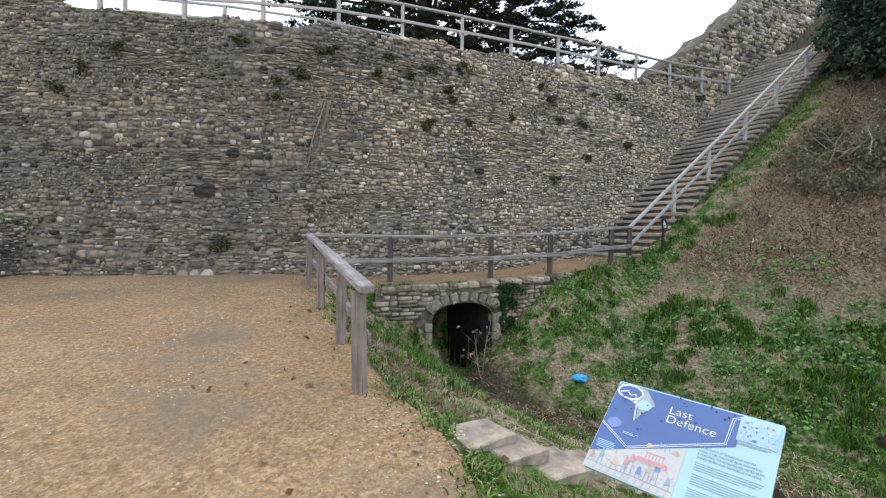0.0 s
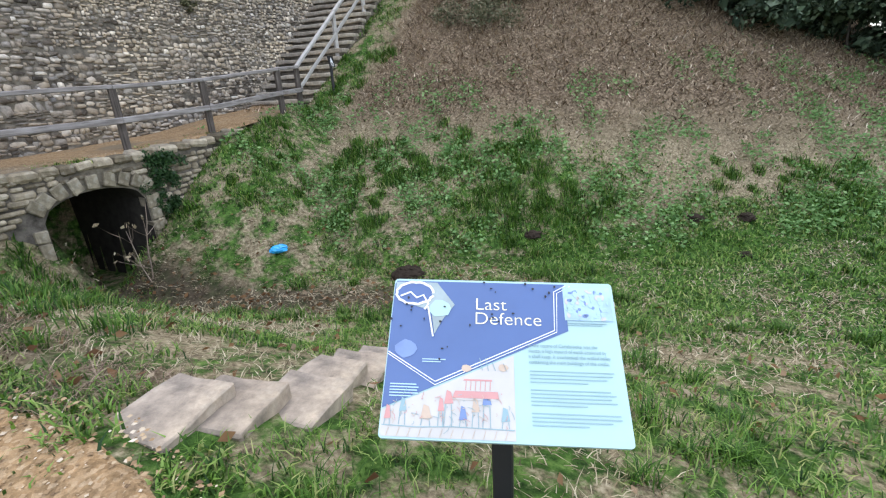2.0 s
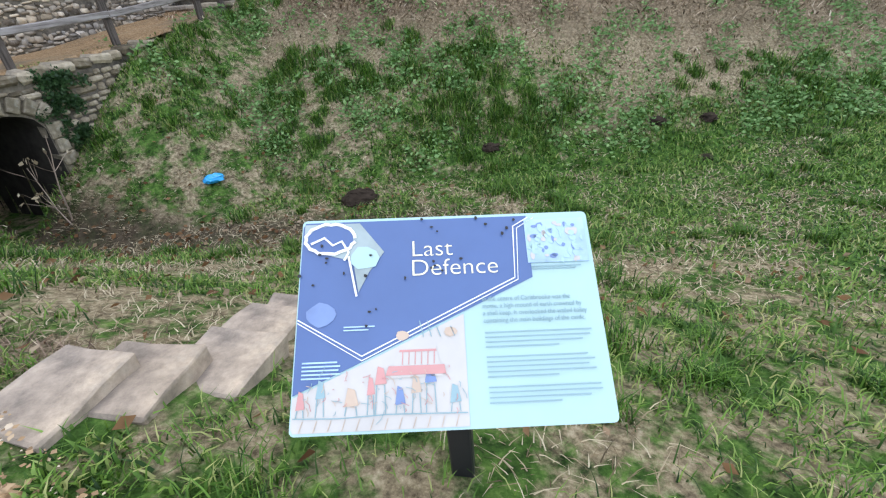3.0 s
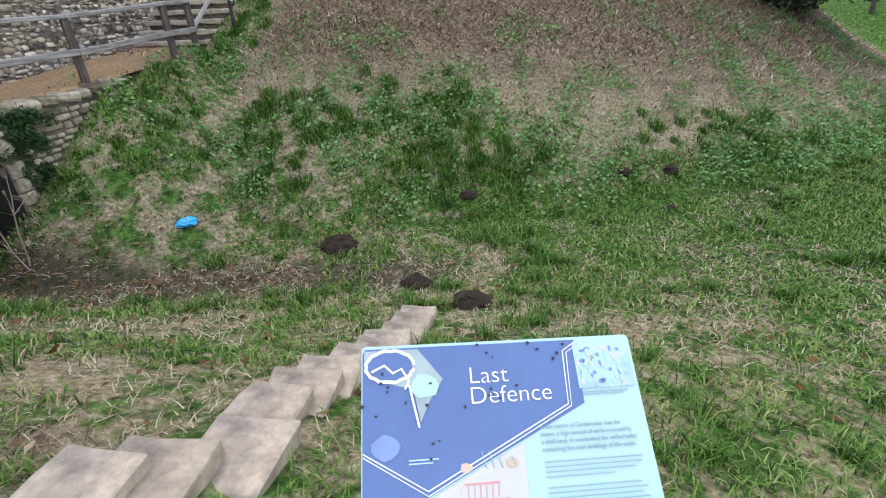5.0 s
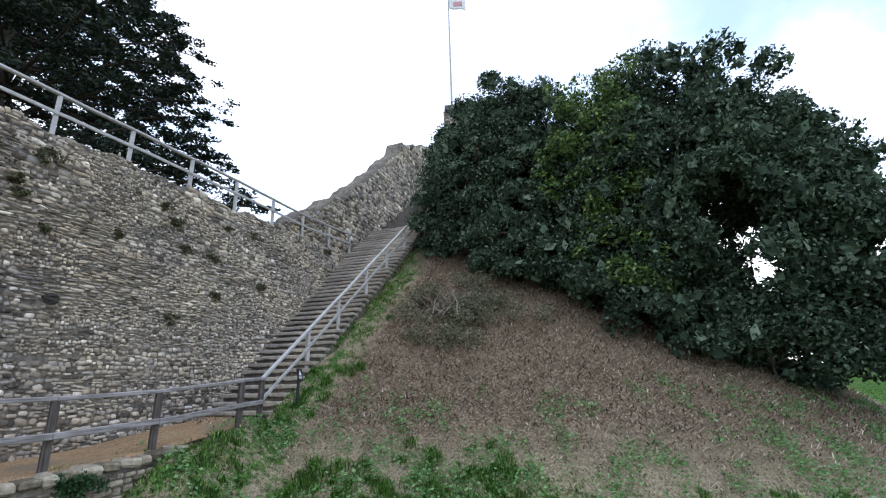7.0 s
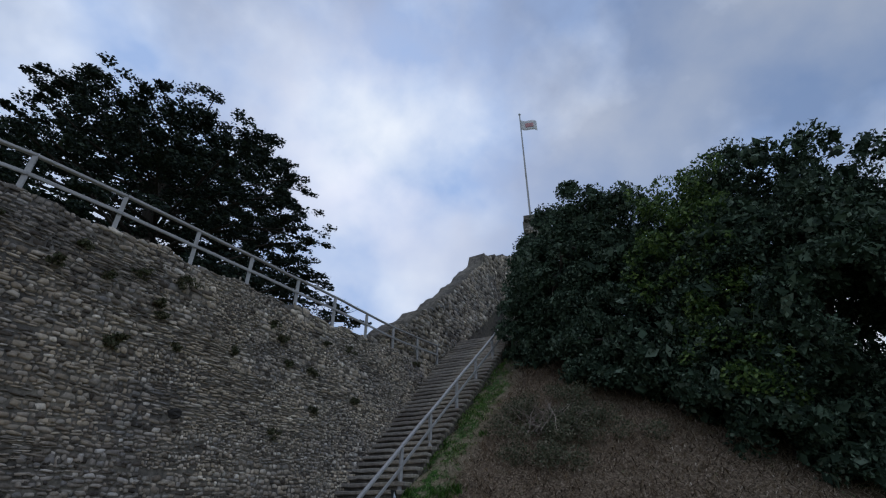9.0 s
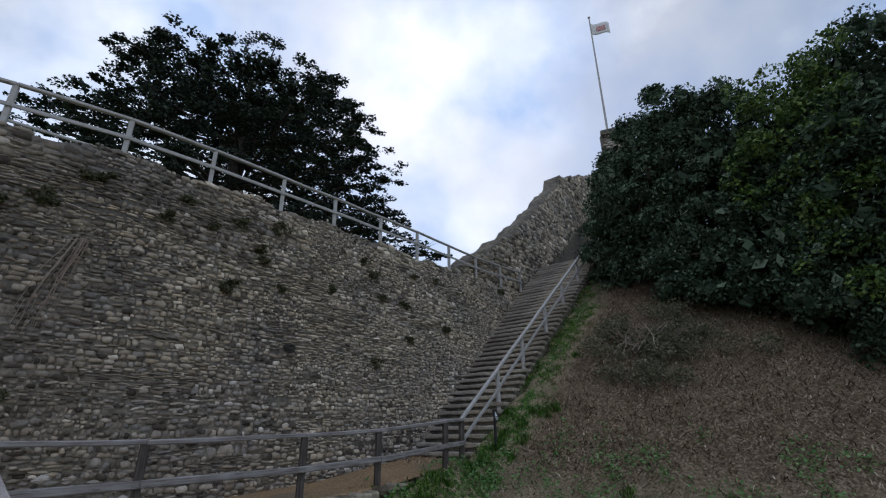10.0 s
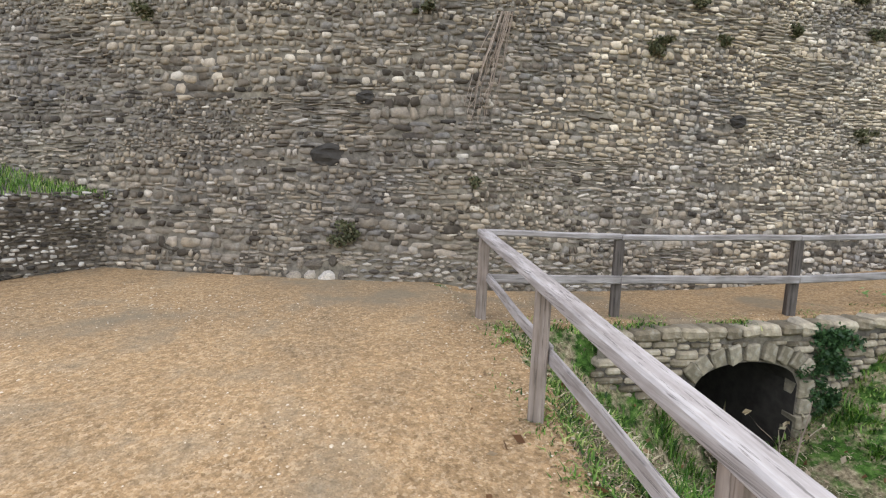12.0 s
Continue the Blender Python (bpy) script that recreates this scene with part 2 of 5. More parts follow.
M_CEDAR = leaf_mat("cedar_needles", (0.0, (0.010, 0.018, 0.013)), (0.6, (0.028, 0.044, 0.030)), (1.0, (0.07, 0.09, 0.055)), trans=0.0, rough=0.8)
M_IVY = leaf_mat("ivy_leaves", (0.0, (0.012, 0.035, 0.012)), (1.0, (0.05, 0.11, 0.035)), trans=0.1)
M_DEADLEAF = leaf_mat("fallen_leaves", (0.0, (0.10, 0.045, 0.02)), (0.6, (0.24, 0.13, 0.06)), (1.0, (0.40, 0.33, 0.24)), rough=0.8)
M_WALLPLANT = leaf_mat("wall_plant", (0.0, (0.04, 0.045, 0.022)), (0.6, (0.10, 0.105, 0.05)), (1.0, (0.19, 0.16, 0.10)), trans=0.1, rough=0.8)
M_VINE = leaf_mat("dry_brown_twigs", (0.0, (0.13, 0.095, 0.07)), (0.6, (0.27, 0.21, 0.165)), (1.0, (0.42, 0.34, 0.28)), trans=0, rough=0.9)
M_LITTER = leaf_mat("bracken_litter", (0.0, (0.07, 0.045, 0.03)), (0.6, (0.20, 0.14, 0.10)), (1.0, (0.40, 0.31, 0.23)), trans=0, rough=0.9)
M_BRAMBLE = leaf_mat("bramble_leaves", (0.0, (0.055, 0.065, 0.032)), (0.6, (0.14, 0.14, 0.08)), (1.0, (0.28, 0.24, 0.16)), trans=0.1, rough=0.8)
m = Mat("bark", 0.95, 0.15)
m.col(m.ramp(m.noise(10, 6, 0.7, (1, 1, 0.25)), (0.3, (0.03, 0.025, 0.02)), (0.7, (0.12, 0.10, 0.085)))).bump(m.noise(14, 6, 0.7, (1, 1, 0.2)), 0.7, 0.03)
M_BARK = m.m


def plain(name, colour, rough=0.5, spec=0.4, var=0.08):
    m = Mat(name, rough, spec)
    lo, hi = tuple(max(0, v * (1 - var)) for v in colour), tuple(v * (1 + var) for v in colour)
    m.col(m.ramp(m.noise(6, 5, 0.6), (0.3, lo), (0.7, hi)))
    return m.m


M_BLACK = plain("black_painted_metal", (0.018, 0.018, 0.02), 0.45)
M_NAVY = plain("blue_print", (0.075, 0.135, 0.31), 0.28, 0.5, 0.05)
M_PALE = plain("pale_mint_print", (0.38, 0.56, 0.57), 0.28, 0.5, 0.03)
M_CREAM = plain("cream_print", (0.52, 0.50, 0.475), 0.28, 0.5, 0.06)
M_WHITE = plain("white_print", (0.8, 0.82, 0.85), 0.3, 0.5, 0.02)
M_YELLOW = plain("cream_yellow_lettering", (0.85, 0.80, 0.58), 0.3, 0.5, 0.02)
M_INK = plain("grey_ink", (0.25, 0.38, 0.42), 0.3, 0.5, 0.05)
M_RED = plain("red_print", (0.55, 0.27, 0.26), 0.3, 0.5, 0.1)
M_TAN = plain("ochre_print", (0.52, 0.40, 0.31), 0.3, 0.5, 0.1)
M_BLUEPRINT = plain("mid_blue_print", (0.16, 0.24, 0.45), 0.3, 0.5, 0.2)
M_SKYBLUE = plain("sky_blue_print", (0.38, 0.55, 0.72), 0.3, 0.5, 0.25)
M_MAPGREEN = plain("map_green_print", (0.30, 0.37, 0.38), 0.3, 0.5, 0.25)
M_CYAN = plain("bright_blue_plastic", (0.02, 0.36, 0.75), 0.35, 0.5)
M_MOLE = plain("dark_mole_earth", (0.035, 0.026, 0.02), 0.95, 0.1, 0.4)
# near-black that stands in for shade inside the tunnel and the wall holes
M_RECESS_SHADE = plain("recess_shade", (0.05, 0.045, 0.04), 0.95, 0.1, 0.3)
M_PAINT = plain("pale_grey_painted_timber", (0.44, 0.42, 0.40), 0.7, 0.3, 0.15)
M_FLAG = plain("white_flag_cloth", (0.75, 0.72, 0.70), 0.8, 0.2, 0.05)

# ---- plan ----
D = Vector((0.913, 0.408, 0.0))
N = Vector((-0.408, 0.913, 0.0))


def sn(s, off, z=0.0):
    """The place at s metres along the castle wall and off metres across it."""
    return Vector((s * 0.913 - off * 0.408, s * 0.408 + off * 0.913, z))


def vnoise(x, y, seed=0):
    """Smooth value noise in 0..1 over arrays."""
    xi, yi = np.floor(x), np.floor(y)
    fx, fy = x - xi, y - yi
    fx, fy = fx * fx * (3 - 2 * fx), fy * fy * (3 - 2 * fy)

    def hsh(a, b):
        v = np.sin(a * 127.1 + b * 311.7 + seed * 74.7) * 43758.5453
        return v - np.floor(v)
    return (hsh(xi, yi) * (1 - fx) + hsh(xi + 1, yi) * fx) * (1 - fy) + (hsh(xi, yi + 1) * (1 - fx) + hsh(xi + 1, yi + 1) * fx) * fy


def fbm(x, y, seed=0, octaves=4):
    out, amp, tot = 0, 1.0, 0
    for k in range(octaves):
        out, tot = out + amp * vnoise(x * 2 ** k, y * 2 ** k, seed + k), tot + amp
        amp *= 0.5
    return out / tot


def smooth(a, b, x):
    t = np.clip((x - a) / (b - a), 0, 1)
    return t * t * (3 - 2 * t)


EDGE_Y = (-40, 1, 3, 4.2, 4.9, 8.1, 10.2, 10.5, 11.2, 12.5, 13.4, 13.9, 60)
EDGE_X = (2.5, 0.42, 0.38, 0.12, -0.34, -1.5, -2.1, -1.75, -0.15, 2.75, 4.75, 5.9, 110)
FLOOR = ((0.9, 11.3, -1.95), (1.6, 10.0, -1.92), (3.0, 8.3, -1.85), (4.3, 6.7, -1.8), (6.0, 5.3, -1.8), (8.2, 3.2, -1.75), (12.0, -0.8, -1.6), (20.0, -7.0, -1.5), (60.0, -36.0, -1.5))
RIDGE = ((3.5, 12.3, 0.45), (5.3, 13.2, 0.85), (6.35, 13.95, 0.95), (18.4, 19.4, 9.6))
MX, MY, MR = 24.0, 22.0, 23.4


def to_line(x, y, pts):
    """Distance to a line of points, and the line's height there."""
    best, hz = np.full(x.shape, 1e9), np.zeros(x.shape)
    for (ax, ay, az), (bx, by, bz) in zip(pts, pts[1:]):
        dx, dy = bx - ax, by - ay
        t = np.clip(((x - ax) * dx + (y - ay) * dy) / (dx * dx + dy * dy), 0, 1)
        q = np.hypot(x - ax - t * dx, y - ay - t * dy)
        hz = np.where(q < best, az + t * (bz - az), hz)
        best = np.minimum(q, best)
    return best, hz


def gravel_z(x, y):
    s = x * 0.913 + y * 0.408
    z = np.interp(y, (1.5, 2.5, 4.9, 8.4, 10.5, 14), (-0.24, -0.2, 0.0, 0.32, 0.47, 0.62))
    return np.where((y > 10.2) & (s > 2), np.interp(s, (2, 6.5, 8.4, 10.4, 11.4, 13), (0.44, 0.47, 0.57, 0.82, 0.9, 1.2)), z)


def wall_off(s, z):
    return 12.25 + 0.17 * (z - 0.6) + 0.09 * np.maximum(0, 4 - s) ** 1.5


def ground_z(x, y):
    x, y = np.asarray(x, float), np.asarray(y, float)
    gz = gravel_z(x, y)
    e = x - np.interp(y, EDGE_Y, EDGE_X)
    f, fz = to_line(x, y, FLOOR)
    k = np.clip(np.maximum(e, 0) / (np.maximum(e, 0) + f + 1e-6), 0, 1)
    bank = gz + (fz - gz) * smooth(-0.12, 1.0, k)
    far = (y - 5.3) * 0.85 + (x - 6.0) * 0.95 > 0
    lawn = np.where(far, fz, bank)
    z = np.where(e < 0, gz - 0.012, lawn)
    d = np.hypot(x - MX, y - MY)
    u = MR - d
    cone = -1.8 + 0.6 * np.clip(u, 0, 3) + 0.72 * np.clip(u - 3, 0, 14) + 0.1 * np.clip(u - 17, 0, 6)
    q, rz = to_line(x, y, RIDGE)
    hill = np.where(e > np.where(y > 12.2, 0.03, 0.12), np.maximum(np.where(u > 0, cone, -9), rz - 0.82 * q), -9)
    hill = hill + 0.14 * (fbm(x * 0.9, y * 0.9, 3) - 0.5) * smooth(0, 2, u)
    z = np.maximum(z, hill)
    s, off = x * 0.913 + y * 0.408, -x * 0.408 + y * 0.913
    behind = off - wall_off(s, 0.6)
    terrace = np.maximum(7.4, cone)
    rampart = np.interp(np.hypot(x - 4, y + 2), (30, 40, 46, 70, 120), (-9, 0.5, 2.6, 3.0, 1.5))
    z = np.where((y < 12) & (x > 10), np.maximum(z, rampart), z)
    z = np.where((behind > 1.9), np.where(s > 22, np.maximum(cone, 6.0), terrace), z)
    z = np.where((behind > -0.6) & (behind <= 1.9), np.minimum(z, gz), z)
    tunnel = (np.abs(s - 5.48) < 0.95) & (off > 10.1) & (off < 12.4)
    z = np.where(tunnel, -2.0, z)
    low = (e > 0.1) & (z < 8)
    return z + np.where(low, 0.05 * (fbm(x * 1.7, y * 1.7, 9) - 0.5), 0)


def gz1(x, y):
    return float(ground_z(np.array([x]), np.array([y]))[0])


# ---- builders ----


def mesh_from(name, verts, faces, material, smooth_faces=False):
    me = bpy.data.meshes.new(name)
    me.from_pydata([tuple(v) for v in verts], [], [tuple(f) for f in faces])
    me.materials.append(material)
    if smooth_faces:
        me.polygons.foreach_set("use_smooth", [True] * len(me.polygons))
    me.update()
    return me


def mesh_arrays(name, verts, faces, material, smooth_faces=False):
    """A mesh from arrays of vertices (n, 3) and of faces (m, k)."""
    me = bpy.data.meshes.new(name)
    k = faces.shape[1]
    me.vertices.add(len(verts))
    me.vertices.foreach_set("co", np.ascontiguousarray(verts, np.float32).ravel())
    me.loops.add(faces.size)
    me.loops.foreach_set("vertex_index", np.ascontiguousarray(faces, np.int32).ravel())
    me.polygons.add(len(faces))
    me.polygons.foreach_set("loop_start", np.arange(0, faces.size, k, dtype=np.int32))
    if smooth_faces:
        me.polygons.foreach_set("use_smooth", np.ones(len(faces), bool))
    me.materials.append(material)
    me.update(calc_edges=True)
    me.validate()
    return me


def part(name, bm, material, parent, label=""):
    me = bpy.data.meshes.new(name)
    bm.to_mesh(me)
    bm.free()
    me.materials.append(material)
    ob = new(name, me)
    ob.parent = parent
    if label:
        tagged(ob, label)
    return ob


def thing(name, place, label, category, group="", kind="", rz=0.0):
    ob = new(name)
    ob.matrix_basis = pose(*place, 0, 0, rz)
    ob.empty_display_size = 0.1
    return tagged(ob, label, category, group, kind)


def bm_box(size, at=(0, 0, 0), bevel=0.0, rot=None, segs=1):
    bm = bmesh.new()
    bmesh.ops.create_cube(bm, size=1.0)
    bmesh.ops.scale(bm, vec=size, verts=bm.verts)
    if bevel:
        bmesh.ops.bevel(bm, geom=bm.edges[:], offset=bevel, segments=segs, affect="EDGES", profile=0.6)
    if rot is not None:
        bmesh.ops.transform(bm, matrix=rot, verts=bm.verts)
    bmesh.ops.translate(bm, vec=at, verts=bm.verts)
    return bm


def bm_beam(a, b, w, h, bevel=0.012, wobble=0.0, cuts=6):
    """A timber from a to b, w wide and h high, with eased edges and a slight natural bend."""
    a, b = Vector(a), Vector(b)
    ln = (b - a).length
    bm = bm_box((ln, w, h), (0, 0, 0), bevel)
    if wobble:
        long_edges = [e for e in bm.edges if abs((e.verts[0].co - e.verts[1].co).x) > ln * 0.5]
        bmesh.ops.subdivide_edges(bm, edges=long_edges, cuts=cuts, use_grid_fill=True)
        seed = random.random() * 50
        for v in bm.verts:
            k = noise.noise_vector(Vector((v.co.x * 0.9 + seed, 0.3, 0.7)))
            v.co.y += wobble * k.y
            v.co.z += wobble * k.z
    x = (b - a).normalized()
    y = Vector((0, 0, 1)).cross(x)
    y = y.normalized() if y.length > 1e-4 else Vector((0, 1, 0))
    rot = Matrix((x, y, x.cross(y))).transposed().to_4x4()
    bmesh.ops.transform(bm, matrix=Matrix.Translation((a + b) / 2) @ rot, verts=bm.verts)
    return bm


def rubble(name, stones, placer, material, rng, proud=0.028, gap=0.011):
    """One mesh of irregular, rounded stones. stones: array rows (s, z, w, h). placer: (s, z, out) arrays to world (n, 3)."""
    st = np.asarray(stones, float)
    n = len(st)
    ang = np.linspace(0, 2 * np.pi, 8, endpoint=False) + np.pi / 8
    bx, bz = np.sign(np.cos(ang)) * np.abs(np.cos(ang)) ** 0.6, np.sign(np.sin(ang)) * np.abs(np.sin(ang)) ** 0.6
    jit = lambda a: 1 + a * (rng.random((n, 8)) - 0.5)
    hw, hh = (st[:, 2] / 2 - gap)[:, None], (st[:, 3] / 2 - gap)[:, None]
    rot = rng.normal(size=n)[:, None] * 0.15
    rx, rz = bx[None] * hw * 1.06 * jit(0.56), bz[None] * hh * 1.06 * jit(0.58)
    ox, oz = rx + rz * rot, rz - rx * rot * 0.6
    pr = proud * (0.35 + 1.3 * rng.random(n))[:, None]
    tilt = (rng.random((n, 8)) - 0.5) * 0.35
    rings = []
    for scale, out in ((1.0, -0.012 + 0 * pr), (0.80, pr * (0.9 + tilt))):
        rings.append(placer(st[:, :1] + ox * scale, st[:, 1:2] + oz * scale, out + 0 * ox))
    cen = placer(st[:, :1], st[:, 1:2], pr * 1.08)
    verts = np.concatenate(rings + [cen], axis=1).reshape(-1, 3)
    k = np.arange(8)
    k2 = (k + 1) % 8
    tri = [np.stack([k, k2, 8 + k2], 1), np.stack([k, 8 + k2, 8 + k], 1), np.stack([8 + k, 8 + k2, 0 * k + 16], 1)]
    tri = np.concatenate(tri)
    faces = (tri[None] + (np.arange(n) * 17)[:, None, None]).reshape(-1, 3)
    return mesh_arrays(name, verts, faces, material)


def courses(s0, s1, z0, z1, rng, hmin, hmax, wmin, wmax, top=None):
    """Rough courses of stones filling a stretch of wall."""
    out, z = [], z0
    while z < z1:
        h = hmin + (hmax - hmin) * rng.random() ** 1.6
        s = s0 - rng.random() * wmax
        while s < s1:
            w = (wmin + (wmax - wmin) * rng.random() ** 2.0) * (0.75 + h / hmax * 0.6)
            dz = 0.06 * math.sin(s * 0.9 + z) + 0.05 * math.sin(s * 0.37 + 2 * z) + 0.012 * rng.normal()
            zz = z + h / 2 + dz
            if (top is None or zz + h * 0.3 < top(s)) and s > s0 - 0.1 and s + w < s1 + 0.1:
                if h > 0.13 and rng.random() < 0.35:
                    f = 0.4 + 0.2 * rng.random()
                    out.append((s + w / 2, z + dz + h * f / 2, w, h * f))
                    out.append((s + w / 2, z + dz + h * (1 + f) / 2, w, h * (1 - f)))
                else:
                    out.append((s + w / 2, zz, w, h * (0.85 + 0.25 * rng.random())))
            s += w
        z += h
    return out


def patchwork(s0, s1, z0, z1, rng, top, scale=1.0):
    """Rubble laid in uneven patches: some of small round flints, some of long thin slabs, some of large blocks."""
    out, z = [], z0
    kinds = ((0.05, 0.11, 0.06, 0.16), (0.035, 0.085, 0.10, 0.36), (0.055, 0.14, 0.08, 0.27), (0.10, 0.22, 0.14, 0.42))
    while z < z1:
        band = 0.30 + 0.45 * rng.random()
        s = s0
        while s < s1:
            ln = 0.5 + 1.5 * rng.random()
            v = float(fbm(np.array([s * 0.23]), np.array([z * 0.55]), 71)[0]) + 0.12 * rng.normal()
            high = z / 7.5
            k = 0 if v < 0.50 else 1 if v < 0.57 else 2
            if z < 1.7 and rng.random() < 0.55:
                k = 2
            if rng.random() < (0.10 if z < 1.5 else 0.025) + 0.40 * max(0, high - 0.72) * 3:
                k = 3
            hmin, hmax, wmin, wmax = (q * scale for q in kinds[k])
            z_ = z + 0.05 * rng.normal()
            while z_ < z + band:
                h = hmin + (hmax - hmin) * rng.random() ** 1.3
                x = s + 0.06 * rng.normal()
                lift = 0.10 * math.sin(s * 0.7 + z * 0.5)
                while x < s + ln:
                    w = wmin + (wmax - wmin) * rng.random() ** 1.7
                    zz = z_ + h / 2 + lift + 0.018 * rng.normal() + 0.04 * math.sin(x * 2.1 + z)
                    if zz + h * 0.3 < top(x) and x + w < s1:
                        out.append((x + w / 2, zz, w * 1.03, h * (0.9 + 0.3 * rng.random())))
                    x += w
                z_ += h
            s += ln
        z += band
    return out


def blades(name, px, py, hgt, width, lean, material, rng, zf=ground_z, up=None):
    """One mesh of grass blades: a bent blade of three triangles at each place."""
    n = len(px)
    pz = zf(px, py)
    a = rng.random(n) * 2 * np.pi
    b = a + np.pi / 2 + (rng.random(n) - 0.5)
    l = lean * hgt * (0.3 + rng.random(n))
    base = np.stack([px, py, pz - 0.02], 1)
    side = np.stack([np.cos(a), np.sin(a), 0 * a], 1) * (width / 2)[:, None]
    outw = np.stack([np.cos(b), np.sin(b), 0 * b], 1) * l[:, None]
    rise = np.stack([0 * a, 0 * a, hgt], 1)
    mid = base + rise * 0.6 + outw * 0.35
    tip = base + rise * (1 - 0.25 * np.minimum(1, lean)) + outw
    v = np.stack([base - side, base + side, mid - side * 0.7, mid + side * 0.7, tip], 1).reshape(-1, 3)
    f = (np.array([[0, 1, 3], [0, 3, 2], [2, 3, 4]])[None] + (np.arange(n) * 5)[:, None, None]).reshape(-1, 3)
    return mesh_arrays(name, v, f, material)


def leaves(name, centres, size, material, rng, normals=None, flat=0.0):
    """One mesh of small folded leaves about the given places."""
    n = len(centres)
    d = rng.normal(size=(n, 3))
    d[:, 2] *= 1 - flat
    d /= np.linalg.norm(d, axis=1)[:, None] + 1e-9
    o = rng.normal(size=(n, 3))
    o -= (o * d).sum(1)[:, None] * d
    o /= np.linalg.norm(o, axis=1)[:, None] + 1e-9
    u = np.cross(d, o)
    L = size * (0.6 + 0.8 * rng.random(n))[:, None]
    w = L * 0.3
    c = centres
    v = np.stack([c - d * L * 0.5, c + o * w + u * w * 0.3, c + d * L * 0.5, c - o * w + u * w * 0.3], 1).reshape(-1, 3)
    f = (np.array([[0, 1, 2], [0, 2, 3]])[None] + (np.arange(n) * 4)[:, None, None]).reshape(-1, 3)
    return mesh_arrays(name, v, f, material)


def tube(points, radii, sides=7):
    """Vertices and faces of a tapered limb along points."""
    vs, fs = [], []
    for i, (p, r) in enumerate(zip(points, radii)):
        t = (points[min(i + 1, len(points) - 1)] - points[max(i - 1, 0)]).normalized()
        a = t.orthogonal().normalized()
        b = t.cross(a)
        for k in range(sides):
            w = 2 * math.pi * k / sides
            vs.append(p + (a * math.cos(w) + b * math.sin(w)) * r)
        if i:
            for k in range(sides):
                k2 = (k + 1) % sides
                fs.append(((i - 1) * sides + k, (i - 1) * sides + k2, i * sides + k2, i * sides + k))
    return vs, fs


def limbs_mesh(name, limbs, material, sides=7):
    vs, fs = [], []
    for pts, radii in limbs:
        a, b = tube([Vector(p) for p in pts], radii, sides)
        fs += [tuple(i + len(vs) for i in f) for f in b]
        vs += a
    return mesh_from(name, vs, fs, material, True)


def bent(a, b, r0, r1, n=6, wob=0.12, sag=0.0):
    """A limb from a to b with bends."""
    a, b = Vector(a), Vector(b)
    ln = (b - a).length
    pts, rad = [], []
    seed = random.random() * 99
    for i in range(n + 1):
        t = i / n
        p = a.lerp(b, t) + noise.noise_vector(Vector((t * 2.3 + seed, 1.7, seed))) * ln * wob * math.sin(math.pi * min(1, t + 0.12))
        p.z -= sag * ln * t * t
        pts.append(p)
        rad.append(r0 + (r1 - r0) * t)
    return pts, rad


def link(name, me, label="", category="", group="", kind="", parent=None):
    ob = new(name, me)
    if parent is not None:
        ob.parent = parent
    return tagged(ob, label, category, group, kind)


rng = np.random.default_rng(7)

# ---- ground: one sheet to the horizon ----


def axis(*stretches):
    out = []
    for a, b, step in stretches:
        out += list(np.arange(a, b, step))
    return np.array(out)


gx = axis((-1500, -300, 300), (-300, -60, 40), (-60, -16, 4), (-16, -4, 0.6), (-4, 13, 0.14), (13, 30, 0.4), (30, 60, 2), (60, 300, 30), (300, 1501, 300))
gy = axis((-1500, -300, 300), (-300, -60, 40), (-60, -12, 3), (-12, -3, 0.5), (-3, 15, 0.14), (15, 32, 0.4), (32, 60, 2), (60, 300, 30), (300, 1501, 300))
X, Y = np.meshgrid(gx, gy)
xf, yf = X.ravel(), Y.ravel()
zf = ground_z(xf, yf)
nx, ny = len(gx), len(gy)
ii = (np.arange(ny - 1)[:, None] * nx + np.arange(nx - 1)[None]).ravel()
me = mesh_arrays("ground", np.stack([xf, yf, zf], 1), np.stack([ii, ii + 1, ii + nx + 1, ii + nx], 1), M_TURF, True)


